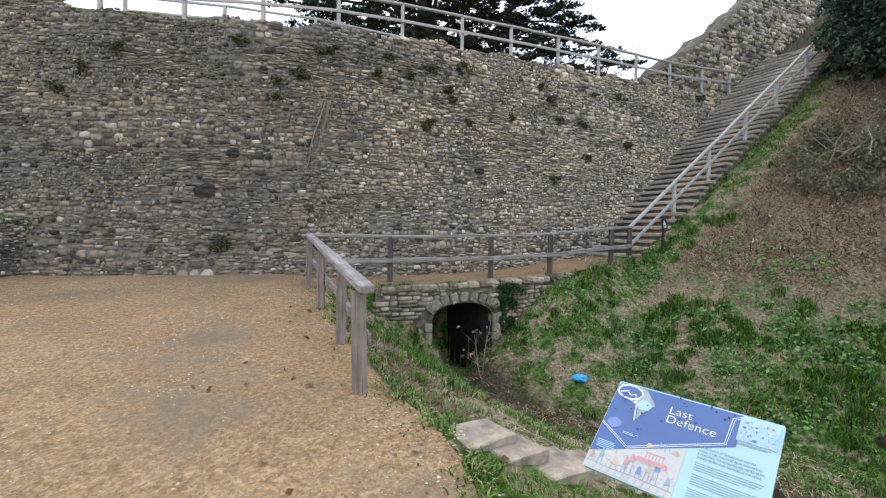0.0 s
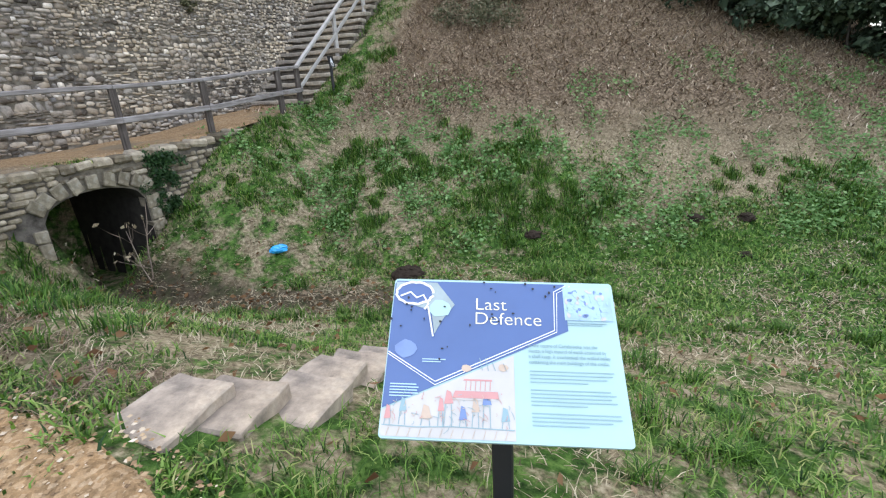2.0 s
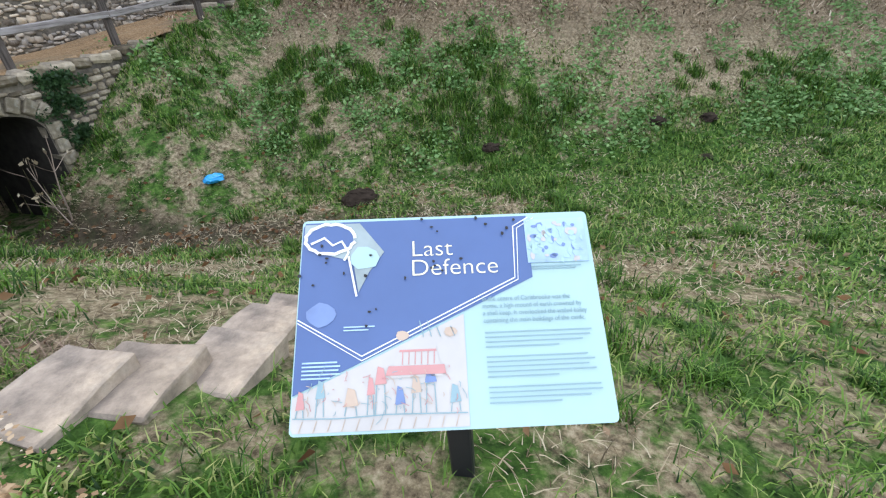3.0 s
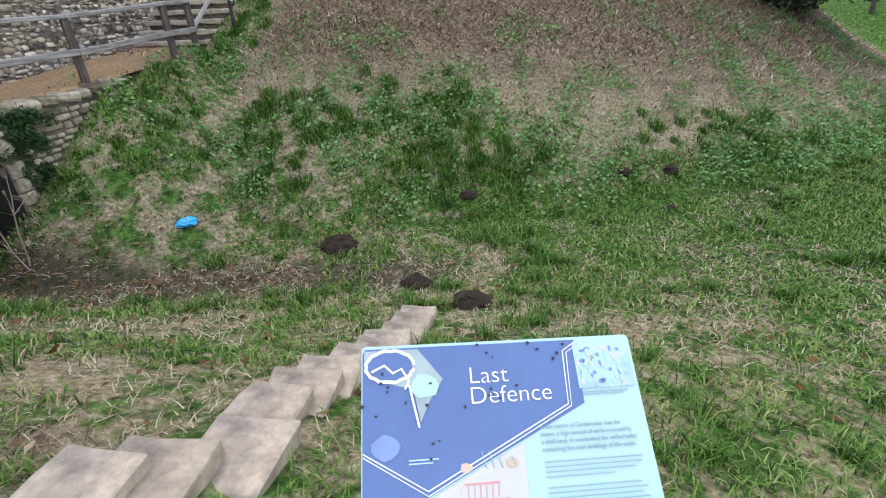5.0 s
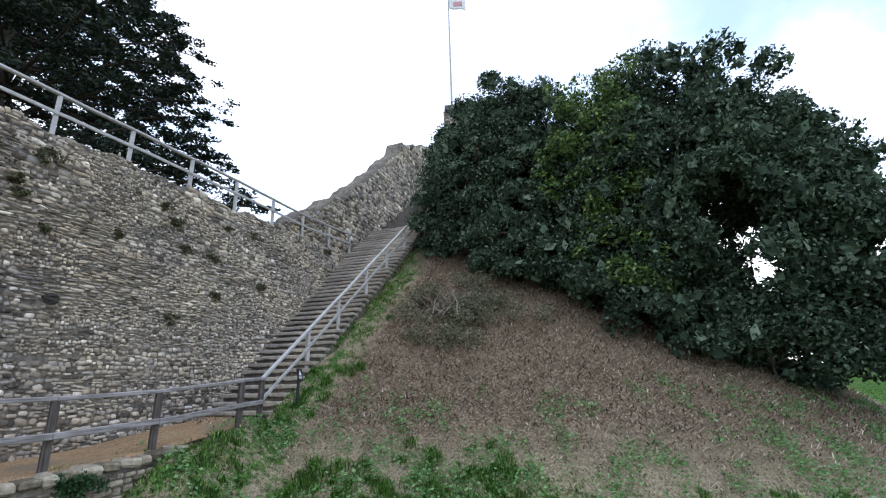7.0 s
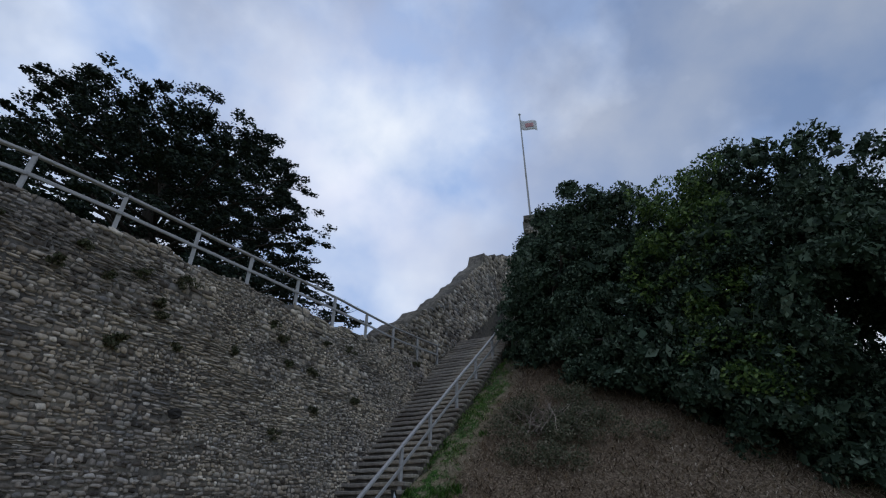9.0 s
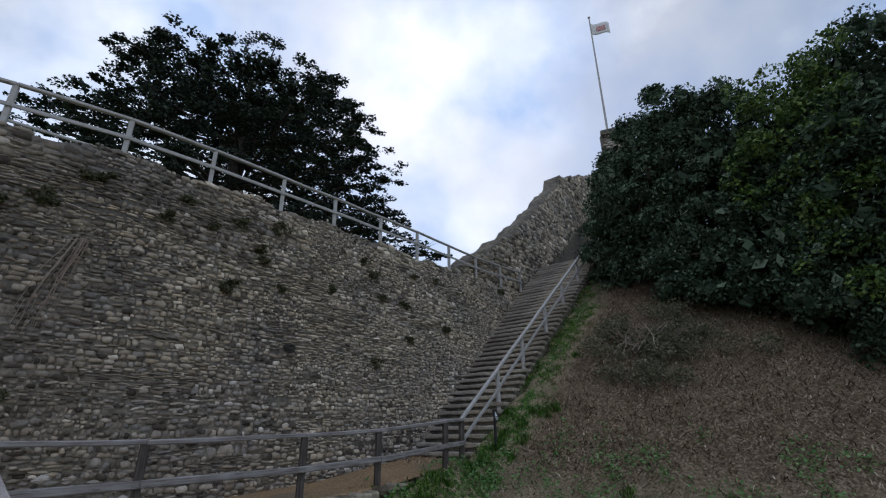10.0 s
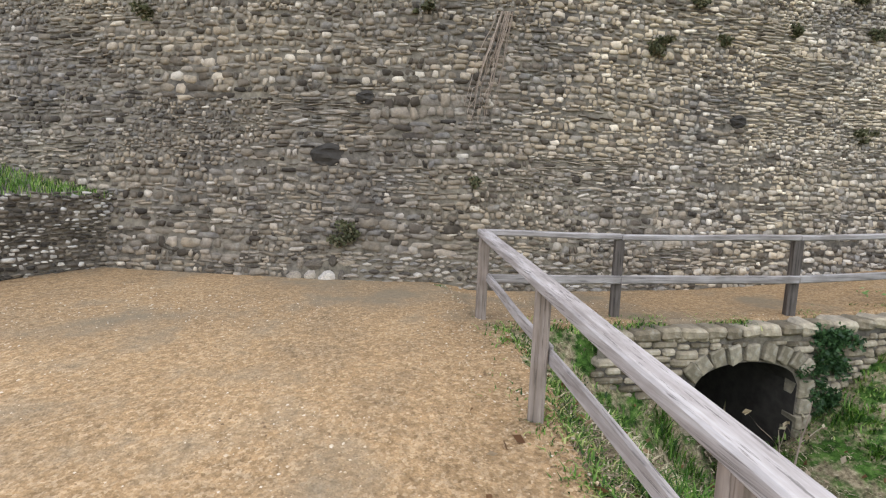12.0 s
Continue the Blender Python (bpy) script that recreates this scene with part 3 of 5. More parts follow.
def zones(x, y):
    """How green, how dead-stemmed and how bare and tree-shaded the ground is."""
    z = ground_z(x, y)
    d = np.hypot(x - MX, y - MY)
    u = MR - d
    q, _ = to_line(x, y, RIDGE)
    f, _ = to_line(x, y, FLOOR)
    n1, n2 = fbm(x * 0.45, y * 0.45, 5), fbm(x * 1.3, y * 1.3, 11)
    on_hill = smooth(0.2, 1.4, u)
    # the lower left flank is tufted green, the middle brown, a green strip keeps along the stairs
    flank = np.clip(1 - smooth(2.0, 4.6, u + 0.16 * (x - 6) + 1.2 * (n1 - 0.5)), 0, 1) * (1 - smooth(8, 12, x))
    strip = 1 - smooth(0.7, 1.7, q + 0.8 * (n2 - 0.5))
    foot = (1 - smooth(0.3, 2.6, u + 1.0 * (n1 - 0.5))) * smooth(8, 10, x) * 0.55
    hill_green = np.clip(np.maximum(np.maximum(flank * 0.47, strip * 0.55), foot), 0, 1)
    lawn = smooth(4.5, 8.0, x) * 0.35 + 0.52
    green = on_hill * hill_green + (1 - on_hill) * lawn
    green = np.maximum(green, (1 - smooth(1.2, 3.2, f + 0.8 * (n2 - 0.5))) * smooth(5.0, 7.0, x) * (1 - on_hill))
    dead = on_hill * np.clip(1 - hill_green * 1.3, 0, 1) * smooth(1.7, 4.3, u + 1.8 * (n1 - 0.5) + 0.12 * (x - 10)) * smooth(0.5, 1.6, q)
    ditch = (1 - smooth(0.25, 0.8, f)) * (1 - smooth(4.6, 5.6, x))
    under_rail = np.clip(1 - np.abs(x - np.interp(y, EDGE_Y, EDGE_X) - 0.35) / 0.5, 0, 1) * smooth(4.3, 5.0, y) * (1 - smooth(9, 10.5, y))
    # bare ground under the oaks, with their shade painted in as dark earth
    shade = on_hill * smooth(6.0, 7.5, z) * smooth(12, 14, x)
    soil_and_shade = np.clip(np.maximum(np.maximum(ditch * 0.85, under_rail * 0.35), shade * 0.7), 0, 1)
    return np.clip(green, 0, 1), np.clip(dead, 0, 1), soil_and_shade


for key, val in zip(("green", "dead", "soil_and_shade"), zones(xf, yf)):
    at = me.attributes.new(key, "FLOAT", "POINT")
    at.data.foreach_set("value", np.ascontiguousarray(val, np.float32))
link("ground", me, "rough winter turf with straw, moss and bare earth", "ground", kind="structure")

# ---- gravel path, up to the wall and over the little bridge ----
rows_y = np.concatenate([np.arange(-14, -2, 0.5), np.arange(-2, 13.9, 0.12), np.arange(14, 18, 0.4)])
vs = []
cols = np.concatenate([np.linspace(0, 1.2, 13), np.linspace(1.35, 4, 20), np.linspace(4.4, 12, 20), np.linspace(13, 30, 12)])
for y in rows_y:
    e = min(6.1, float(np.interp(y, EDGE_Y, EDGE_X))) + 0.10 * (float(fbm(np.array([y * 1.6]), np.array([3.3]), 21)[0]) - 0.5) * 2
    xs = e - cols
    zz = gravel_z(xs, np.full(xs.shape, y)) + 0.014 + 0.03 * (fbm(xs * 0.8, np.full(xs.shape, y * 0.8), 31) - 0.5)
    zz[0] -= 0.06
    vs.append(np.stack([xs, np.full(xs.shape, y), zz], 1))
vs = np.concatenate(vs)
nc = len(cols)
ii = (np.arange(len(rows_y) - 1)[:, None] * nc + np.arange(nc - 1)[None]).ravel()
me = mesh_arrays("path", vs, np.stack([ii, ii + nc, ii + nc + 1, ii + 1], 1), M_GRAVEL, True)
link("path", me, "orange-brown gravel path, trodden and patchy, at the wall's foot", "path", kind="structure")

# ---- the castle wall ----


def wall_top(s):
    return float(np.interp(s, (-30, -6.0, -3.6, -2.9, -0.4, 3.4, 7.3, 11.3, 15.3, 19.4, 21.6), (9.2, 8.9, 8.4, 7.0, 7.06, 7.38, 7.58, 7.75, 7.85, 8.05, 8.3))) + 0.07 * math.sin(s * 2.3) + 0.05 * math.sin(s * 5.1)


def wall_place(s, z, out):
    off = wall_off(s, z) - out + 0.10 * (fbm(s * 0.5, z * 0.5, 41) - 0.5)
    return np.stack([s * 0.913 - off * 0.408, s * 0.408 + off * 0.913, z + 0 * s], -1)


ss = np.arange(-26, 22.1, 0.25)
wall_v, wall_f = [], []
for s in ss:
    tz = wall_top(s)
    zs = np.linspace(-0.4, tz - 0.06, 30)
    sA = np.full(zs.shape, s)
    wall_v += list(wall_place(sA, zs, np.zeros(zs.shape)))
    back = sn(s, float(wall_off(s, tz)) + 1.1, tz - 0.1)
    wall_v += [tuple(back), (back.x, back.y, 6.0)]
m_ = 32
for i in range(len(ss) - 1):
    for k in range(m_ - 1):
        wall_f.append((i * m_ + k, (i + 1) * m_ + k, (i + 1) * m_ + k + 1, i * m_ + k + 1))
wall_main = link("wall_castle", mesh_from("wall_castle", wall_v, wall_f, M_MORTAR, True), "tall battered castle wall of grey coursed rubble with pale mortar", "wall", kind="structure")
every = np.array(patchwork(-12, 21.8, 0.3, 9.2, rng, wall_top))
near = (every[:, 0] > -0.5) & (every[:, 0] < 6.5) & (every[:, 1] < 1.35)
pick = np.flatnonzero(near)[:290]
rest = np.delete(every, pick, axis=0)
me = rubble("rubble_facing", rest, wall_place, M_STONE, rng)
link("rubble_facing", me, "", "", "", "stuff", wall_main)

# ---- wing wall that climbs the mound beside the upper stairs ----


def wing_top(s):
    return float(np.interp(s, (15.5, 16.8, 18.9, 21.4, 24.5, 27.6, 28.4, 28.6, 34, 38), (7.9, 8.7, 10.0, 11.7, 14.2, 17.0, 17.6, 18.3, 20.9, 22.6))) + 0.10 * math.sin(s * 2.9) + 0.06 * math.sin(s * 7.3)


def wing_place(s, z, out):
    off = 13.75 - out + 0.12 * (fbm(s * 0.5, z * 0.5, 43) - 0.5)
    return np.stack([s * 0.913 - off * 0.408, s * 0.408 + off * 0.913, z + 0 * s], -1)


ss = np.arange(15.5, 38.1, 0.3)
wv, wf = [], []
for s in ss:
    tz = wing_top(s)
    zs = np.linspace(5.5, tz - 0.06, 20)
    wv += list(wing_place(np.full(zs.shape, s), zs, np.zeros(zs.shape)))
    b = sn(s, 14.9, tz - 0.1)
    wv += [tuple(b), (b.x, b.y, 5.5)]
for i in range(len(ss) - 1):
    for k in range(21):
        wf.append((i * 22 + k, (i + 1) * 22 + k, (i + 1) * 22 + k + 1, i * 22 + k + 1))
wing = link("wall_wing", mesh_from("wall_wing", wv, wf, M_MORTAR, True), "ruined rubble wall climbing the mound to the keep", "wall", kind="structure")
st = [r for r in patchwork(15.6, 37.8, 6.4, 22.8, rng, wing_top, 1.25) if r[1] > 0.745 * (r[0] - 11.45) + 0.3]
link("rubble_facing", rubble("wing_rubble", st, wing_place, M_STONE, rng, 0.045), "", "", "", "stuff", wing)

# ---- keep on top of the mound ----
keep = thing("keep_tower", (22.75, 22.0, 9.0), "square stone keep corner above the trees", "tower")


def block(name, w, d_, h, at, mat, parent, ang):
    bm = bm_box((w, d_, h), (w / 2, d_ / 2, h / 2), 0.05)
    bmesh.ops.subdivide_edges(bm, edges=bm.edges[:], cuts=6, use_grid_fill=True)
    for v in bm.verts:
        v.co += noise.noise_vector(v.co * 0.9) * 0.08
    bmesh.ops.transform(bm, matrix=pose(*at, 0, 0, ang), verts=bm.verts)
    return part(name, bm, mat, parent)


block("tower_body", 2.0, 3.0, 12.0, (0, 0, 0), M_MORTAR, keep, -48)
block("parapet", 2.2, 0.6, 0.45, (-0.1, -0.15, 11.98), M_MORTAR, keep, -48)


def keep_place(s, z, out):
    c, si = math.cos(radians(-48)), math.sin(radians(-48))
    x, y = s, -out - 0.03
    return np.stack([22.75 + x * c - y * si, 22.0 + x * si + y * c, z + 0 * x], -1)


link("stone_facing", rubble("keep_facing", [(a - 0.0, b, w, h) for a, b, w, h in courses(0.1, 1.9, 9.3, 20.9, rng, 0.16, 0.3, 0.3, 0.7)], keep_place, M_STONE, rng, 0.05), "", "", "", "stuff", keep).matrix_parent_inverse = keep.matrix_basis.inverted()
pole = thing("flagpole", (24.4, 22.6, 21.0), "tall flagpole flying a white flag with a red emblem", "flagpole")
bm = bmesh.new()
bmesh.ops.create_cone(bm, cap_ends=True, segments=10, radius1=0.09, radius2=0.05, depth=12.6)
bmesh.ops.translate(bm, vec=(0, 0, 6.3), verts=bm.verts)
part("pole", bm, M_PAINT, pole)
bm = bmesh.new()
bmesh.ops.create_uvsphere(bm, u_segments=10, v_segments=6, radius=0.11)
bmesh.ops.translate(bm, vec=(0, 0, 12.65), verts=bm.verts)
part("finial", bm, M_PAINT, pole)


def cloth(w, h, x0, z0, lift, mat, nm, parent):
    vs_, fs_ = [], []
    for i in range(13):
        for k in range(7):
            x, z = x0 + w * i / 12, z0 + h * k / 6
            vs_.append((x * 0.72 + 0.05, -x * 0.62 + 0.14 * math.sin(x * 4.2) + lift, z - 0.16 * x))
    for i in range(12):
        for k in range(6):
            fs_.append((i * 7 + k, i * 7 + 7 + k, i * 7 + 8 + k, i * 7 + 1 + k))
    o = link(nm, mesh_from(nm, vs_, fs_, mat, True), parent=parent)
    md = o.modifiers.new("thick", "SOLIDIFY")
    md.thickness = 0.012
    return o


flag_cloth = cloth(1.5, 1.15, 0, 10.9, 0, M_FLAG, "flag", pole)
cloth(0.55, 0.5, 0.5, 11.22, -0.02, M_RED, "emblem", flag_cloth)

# ---- low flint wall with a turf top at the far side of the path ----


def low_place(s, z, out):
    ax, ay, bx, by = -9.0, 11.9, -11.4, 5.0
    ln = math.hypot(bx - ax, by - ay)
    ux, uy = (bx - ax) / ln, (by - ay) / ln
    return np.stack([ax + ux * s + uy * 0 - uy * out * 1.0, ay + uy * s + ux * out, z + 0 * s], -1)


lv, lf = [], []
for i in range(30):
    s = i * 0.3 - 0.2
    for out, z in ((0, -0.2), (0, 0.9), (0, 1.72), (-1.4, 2.0), (-2.6, 2.3), (-2.6, -0.2)):
        p = low_place(np.array(s), np.array(z), np.array(out))
        lv.append(tuple(p))
    if i:
        for k in range(5):
            lf.append(((i - 1) * 6 + k, (i - 1) * 6 + k + 1, i * 6 + k + 1, i * 6 + k))
low = link("wall_low_flint", mesh_from("wall_low_flint", lv, lf, M_MORTAR), "low flint rubble wall topped with turf", "wall", kind="structure")
link("flint_facing", rubble("flint_facing", courses(-0.1, 8.4, 0.2, 1.75, rng, 0.05, 0.10, 0.06, 0.15), low_place, M_FLINT, rng, 0.04), "", "", "", "stuff", low)
gs, go = rng.random(9000) * 8.5 - 0.1, -rng.random(9000) * 2.5 + 0.04
pts = low_place(gs, 1.75 + 0 * gs, go)
tb = blades("turf_top", pts[:, 0], pts[:, 1], 0.10 + 0.1 * rng.random(9000), np.full(9000, 0.014), 0.6, M_GRASS, rng, lambda a, b: 1.73 - 0.2 * go)
link("turf_top", tb, "", "", "", "stuff", low)

# ---- the little bridge: face with an arched opening, voussoirs, vault ----
S0, S1, SC, HALF, SPR, APEX, CB = 3.3, 8.75, 5.5, 0.82, -0.36, -0.02, 10.02


def arch_z(s):
    a = abs(s - SC) / HALF
    return SPR + (APEX - SPR) * math.sqrt(max(0, 1 - a * a))


def bridge_top(s):
    return float(np.interp(s, (3.4, 5.5, 8.0, 8.8), (0.39, 0.41, 0.50, 0.60)))


bridge = thing("bridge", tuple(sn(SC, CB, -2.0)), "small rubble-stone bridge with a dark arched opening under the path", "bridge", kind="structure")
inv = bridge.matrix_basis.inverted()
fv, ff = [], []
cols_s = sorted(set([round(v, 3) for v in np.linspace(S0, SC - HALF, 12)] + [round(v, 3) for v in np.linspace(SC - HALF, SC + HALF, 17)] + [round(v, 3) for v in np.linspace(SC + HALF, S1, 16)]))


def quad_strip(rows):
    base = len(fv)
    for r in rows:
        fv.extend(r)
    k = len(rows[0])
    for i in range(len(rows) - 1):
        for j in range(k - 1):
            ff.append((base + i * k + j, base + (i + 1) * k + j, base + (i + 1) * k + j + 1, base + i * k + j + 1))


quad_strip([[tuple(sn(s, CB, -2.3 + (bridge_top(s) + 2.3) * k / 6)) for k in range(7)] + [tuple(sn(s, CB + 0.5, bridge_top(s) + 0.02))] for s in cols_s if s <= SC - HALF + 1e-4])
quad_strip([[tuple(sn(s, CB, -2.3 + (bridge_top(s) + 2.3) * k / 6)) for k in range(7)] + [tuple(sn(s, CB + 0.5, bridge_top(s) + 0.02))] for s in cols_s if s >= SC + HALF - 1e-4])
quad_strip([[tuple(sn(s, CB, arch_z(s) + (bridge_top(s) - arch_z(s)) * k / 3)) for k in range(4)] + [tuple(sn(s, CB + 0.5, bridge_top(s) + 0.02))] for s in cols_s if SC - HALF - 1e-4 <= s <= SC + HALF + 1e-4])
bf = link("face", mesh_from("face", fv, ff, M_MORTAR), parent=bridge)
bf.matrix_parent_inverse = inv
prof = [(-HALF, -2.3), (-HALF, -1.2), (-HALF, SPR)] + [(v, arch_z(SC + v)) for v in np.linspace(-HALF, HALF, 17)[1:-1]] + [(HALF, SPR), (HALF, -1.2), (HALF, -2.3)]
tv, tf = [], []
for off in np.linspace(CB, 12.9, 12):
    for a, z in prof:
        w = 0.03 * (float(fbm(np.array([a * 3 + off]), np.array([z * 3 + off * 2]), 51)[0]) - 0.5)
        tv.append(tuple(sn(SC + a * (1 + w), off, z + w)))
k = len(prof)
for i in range(11):
    for j in range(k - 1):
        tf.append((i * k + j, i * k + j + 1, (i + 1) * k + j + 1, (i + 1) * k + j))
tf.append(tuple(range(11 * k, 12 * k)))
# tunnel lining, with the shade of its inside painted into the colour
o = link("vault", mesh_from("vault", tv, tf, M_RECESS_SHADE), parent=bridge)
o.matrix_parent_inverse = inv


def bridge_place(s, z, out):
    off = CB - out
    return np.stack([s * 0.913 - off * 0.408, s * 0.408 + off * 0.913, z + 0 * s], -1)


def lump(w, h, d_, seed, bev=0.28):
    """A worn block of stone, w long, d_ deep, h high."""
    bm = bm_box((w, d_, h), (0, 0, 0), min(w, h, d_) * bev)
    for v in bm.verts:
        v.co += noise.noise_vector(v.co * 9 + Vector((seed, seed * 2.1, 0))) * min(w, h, d_) * 0.17
    return bm


rest = []
for r in courses(S0, S1, -2.2, 0.6, rng, 0.09, 0.19, 0.14, 0.42, bridge_top):
    s, z, w, h = r
    if z + h / 2 > bridge_top(s):
        continue
    a = (s - SC) / (HALF + 0.24 + w / 2)
    b = (z - SPR) / (APEX - SPR + 0.24)
    if (z < SPR and abs(s - SC) < HALF + w / 2 + 0.13) or (z >= SPR and a * a + b * b < 1.0):
        continue
    rest.append(r)
for i, (s, z, w, h) in enumerate(rest[:280]):
    ob = part("stone", lump(w - 0.018, h - 0.016, 0.16, i * 0.7, 0.3), M_BRIDGE, bridge)
    ob.matrix_basis = pose(*sn(s, CB + 0.045 - 0.02 * rng.random(), z), 0, 0, math.degrees(math.atan2(0.408, 0.913)))
    ob.matrix_parent_inverse = inv
s, i = S0 + 0.1, 0
while s < S1 - 0.2:
    w = 0.22 + 0.22 * rng.random()
    ob = part("coping_stone", lump(w - 0.015, 0.13 + 0.04 * rng.random(), 0.34, 70 + i, 0.26), M_BRIDGE, bridge)
    ob.matrix_basis = pose(*sn(s + w / 2, CB + 0.10, bridge_top(s + w / 2) - 0.035), 3 * rng.normal(), 3 * rng.normal(), 24.08 + 3 * rng.normal())
    ob.matrix_parent_inverse = inv
    s, i = s + w, i + 1
for i in range(9):
    t = -1.12 + 2.24 * i / 8
    s, z = SC + (HALF + 0.16) * math.sin(t), SPR - 0.02 + (APEX - SPR + 0.14) * math.cos(t) ** 0.8 if abs(t) < 1.5 else SPR
    bm = lump(0.185, 0.24, 0.30, 40 + i, 0.1)
    bmesh.ops.transform(bm, matrix=pose(0, 0, 0, 0, math.degrees(t) * 0.75, 0), verts=bm.verts)
    ob = part("voussoir", bm, M_ASHLAR, bridge)
    ob.matrix_basis = pose(*sn(s, CB + 0.075, z + 0.02), 0, 0, 24.08)
    ob.matrix_parent_inverse = inv
for side in (-1, 1):
    z = -2.1
    while z < SPR - 0.1:
        h = 0.2 + 0.12 * rng.random()
        ob = part("quoin", lump(0.16 + 0.08 * rng.random(), h - 0.014, 0.26, z * 3 + side, 0.1), M_ASHLAR, bridge)
        ob.matrix_basis = pose(*sn(SC + side * (HALF + 0.115), CB + 0.06, z + h / 2), 0, 0, 24.08)
        ob.matrix_parent_inverse = inv
        z += h

# ---- stone stairs against the wall ----
ST0, RISE, GOING = 10.75, 0.2235, 0.30


def stair_z(s):
    return 0.80 + 0.745 * (s - 11.45)


stairs = thing("stairs", tuple(sn(ST0, 11.3, 0.2)), "long straight flight of worn grey stone steps climbing beside the wall", "stairs", kind="structure")
inv_st = stairs.matrix_basis.inverted()
for i in range(54):
    s = ST0 + 0.2 + i * GOING
    z = stair_z(s)
    if z > 10.3:
        break
    o0, o1 = 10.15 + 0.08 * rng.random(), float(wall_off(s, min(z, 8))) + 0.25
    o1 = min(o1, 13.6)
    if i < 2:
        o0 = 10.75
    # risers take the darker mortar, painting in the shade below each tread
    for nm, dep, hgt, ds, dz, mat in (("tread", GOING + 0.10, 0.11, 0.0, -0.055, M_STEP), ("riser", GOING + 0.05, RISE + 0.06, 0.085, -0.11 - (RISE + 0.06) / 2, M_MORTAR)):
        bm = bm_box((dep, o1 - o0, hgt), (0, 0, 0), 0.022)
        bmesh.ops.subdivide_edges(bm, edges=[e for e in bm.edges if abs(e.verts[0].co.y - e.verts[1].co.y) > 0.6], cuts=11)
        for v in bm.verts:
            v.co += noise.noise_vector(v.co * 3.7 + Vector((i * 1.7, 0, dz))) * (0.032 if nm == "tread" else 0.015)
        ob = part(nm, bm, mat, stairs)
        ob.matrix_basis = pose(*sn(s + ds, (o0 + o1) / 2, z + dz), 0, 0, 24.08)
        ob.matrix_parent_inverse = inv_st

# ---- timber railings ----


def post(parent, x, y, z0, z1, w=0.115, lean=0.0, mat=None):
    ob = part("post", bm_beam((0, 0, z0 - 0.25), (lean, 0.3 * lean, z1), w, w, 0.01, 0.006, 4), mat or M_POST, parent)
    ob.matrix_parent_inverse = parent.matrix_basis.inverted()
    ob.matrix_basis = pose(x, y, 0, 0, 0, 0)
    return ob


def rail(parent, a, b, w, h, mat=None, nm="rail"):
    ob = part(nm, bm_beam(a, b, w, h, 0.014, 0.012, 6), mat or M_WOOD, parent)
    ob.matrix_parent_inverse = parent.matrix_basis.inverted()
    return ob


f1 = thing("railing", (-0.74, 4.9, 0), "weathered grey oak post-and-rail fence beside the gravel", "railing", "railings of the path")
p1 = [(-0.74, 4.92, 0.0), (-1.17, 6.4, 0.13), (-1.79, 8.25, 0.31), (-2.5, 10.55, 0.47)]
for i, (x, y, z) in enumerate(p1):
    post(f1, x, y, z, z + 1.0, 0.12 if i else 0.135, (-0.03, 0.01, 0, 0.01)[i], M_NEARPOST)
rail(f1, (-0.66, 4.62, 1.04), (-2.53, 10.66, 1.53), 0.145, 0.085)
for (a, b) in zip(p1, p1[1:]):
    rail(f1, (a[0] + 0.075, a[1], a[2] + 0.52), (b[0] + 0.075, b[1], b[2] + 0.50), 0.045, 0.12, M_WOOD, "lower_rail")
f2 = thing("railing", (-0.8, 11.24, 0.4), "weathered timber post-and-rail fence across the bridge", "railing", "railings of the path")
p2 = [(-0.80, 11.24, 0.42), (1.69, 12.16, 0.47), (3.43, 12.88, 0.58), (5.39, 13.49, 0.86), (6.21, 14.11, 0.9)]
for x, y, z in p2:
    post(f2, x, y, z, {-0.80: 1.50, 1.69: 1.56, 3.43: 1.63, 5.39: 1.83, 6.21: 1.88}[x], 0.12)
tops = [(-2.5, 10.6, 1.53), (-0.80, 11.22, 1.53), (1.69, 12.14, 1.58), (3.43, 12.86, 1.655), (5.39, 13.47, 1.86), (6.25, 14.10, 1.91)]
for a, b in zip(tops, tops[1:]):
    rail(f2, a, b, 0.12, 0.075, M_RAIL)
for a, b in zip(tops, tops[1:]):
    rail(f2, (a[0] + 0.03, a[1] - 0.075, a[2] - 0.56), (b[0] + 0.03, b[1] - 0.075, b[2] - 0.56), 0.045, 0.11, M_RAIL, "lower_rail")
f3 = thing("stair_railing", (6.21, 14.11, 0.9), "pale timber handrail climbing beside the stone stairs", "railing", "railings of the path")
sp = [11.45, 13.55, 15.3, 17.35, 19.25, 21.3, 23.2]
for s in sp[1:]:
    p = sn(s, 10.45)
    post(f3, p.x, p.y, stair_z(s), stair_z(s) + 1.0, 0.105, 0, M_PAINT)
for dz, h, w in ((1.06, 0.08, 0.11), (0.50, 0.10, 0.045)):
    for a, b in zip(sp, sp[1:]):
        rail(f3, sn(a, 10.42, stair_z(a) + dz), sn(b + 0.02, 10.42, stair_z(b) + dz), w, h, M_PAINT, "handrail" if dz > 1 else "lower_rail")
f4 = thing("terrace_railing", tuple(sn(0, 13.5, 7)), "pale grey timber railing along the wall top", "railing", "railings of the path")
tp = [-4.3, -2.29, -0.42, 1.44, 3.39, 5.3, 7.35, 9.25, 11.3, 13.27, 15.3, 17.3, 19.4, 21.4]


def tz_(s):
    return float(np.interp(s, (-6, -2.3, 1.4, 5.3, 9.2, 13.3, 17.3, 19.4, 21.5), (6.9, 6.95, 7.15, 7.42, 7.62, 7.8, 7.9, 8.05, 8.25)))


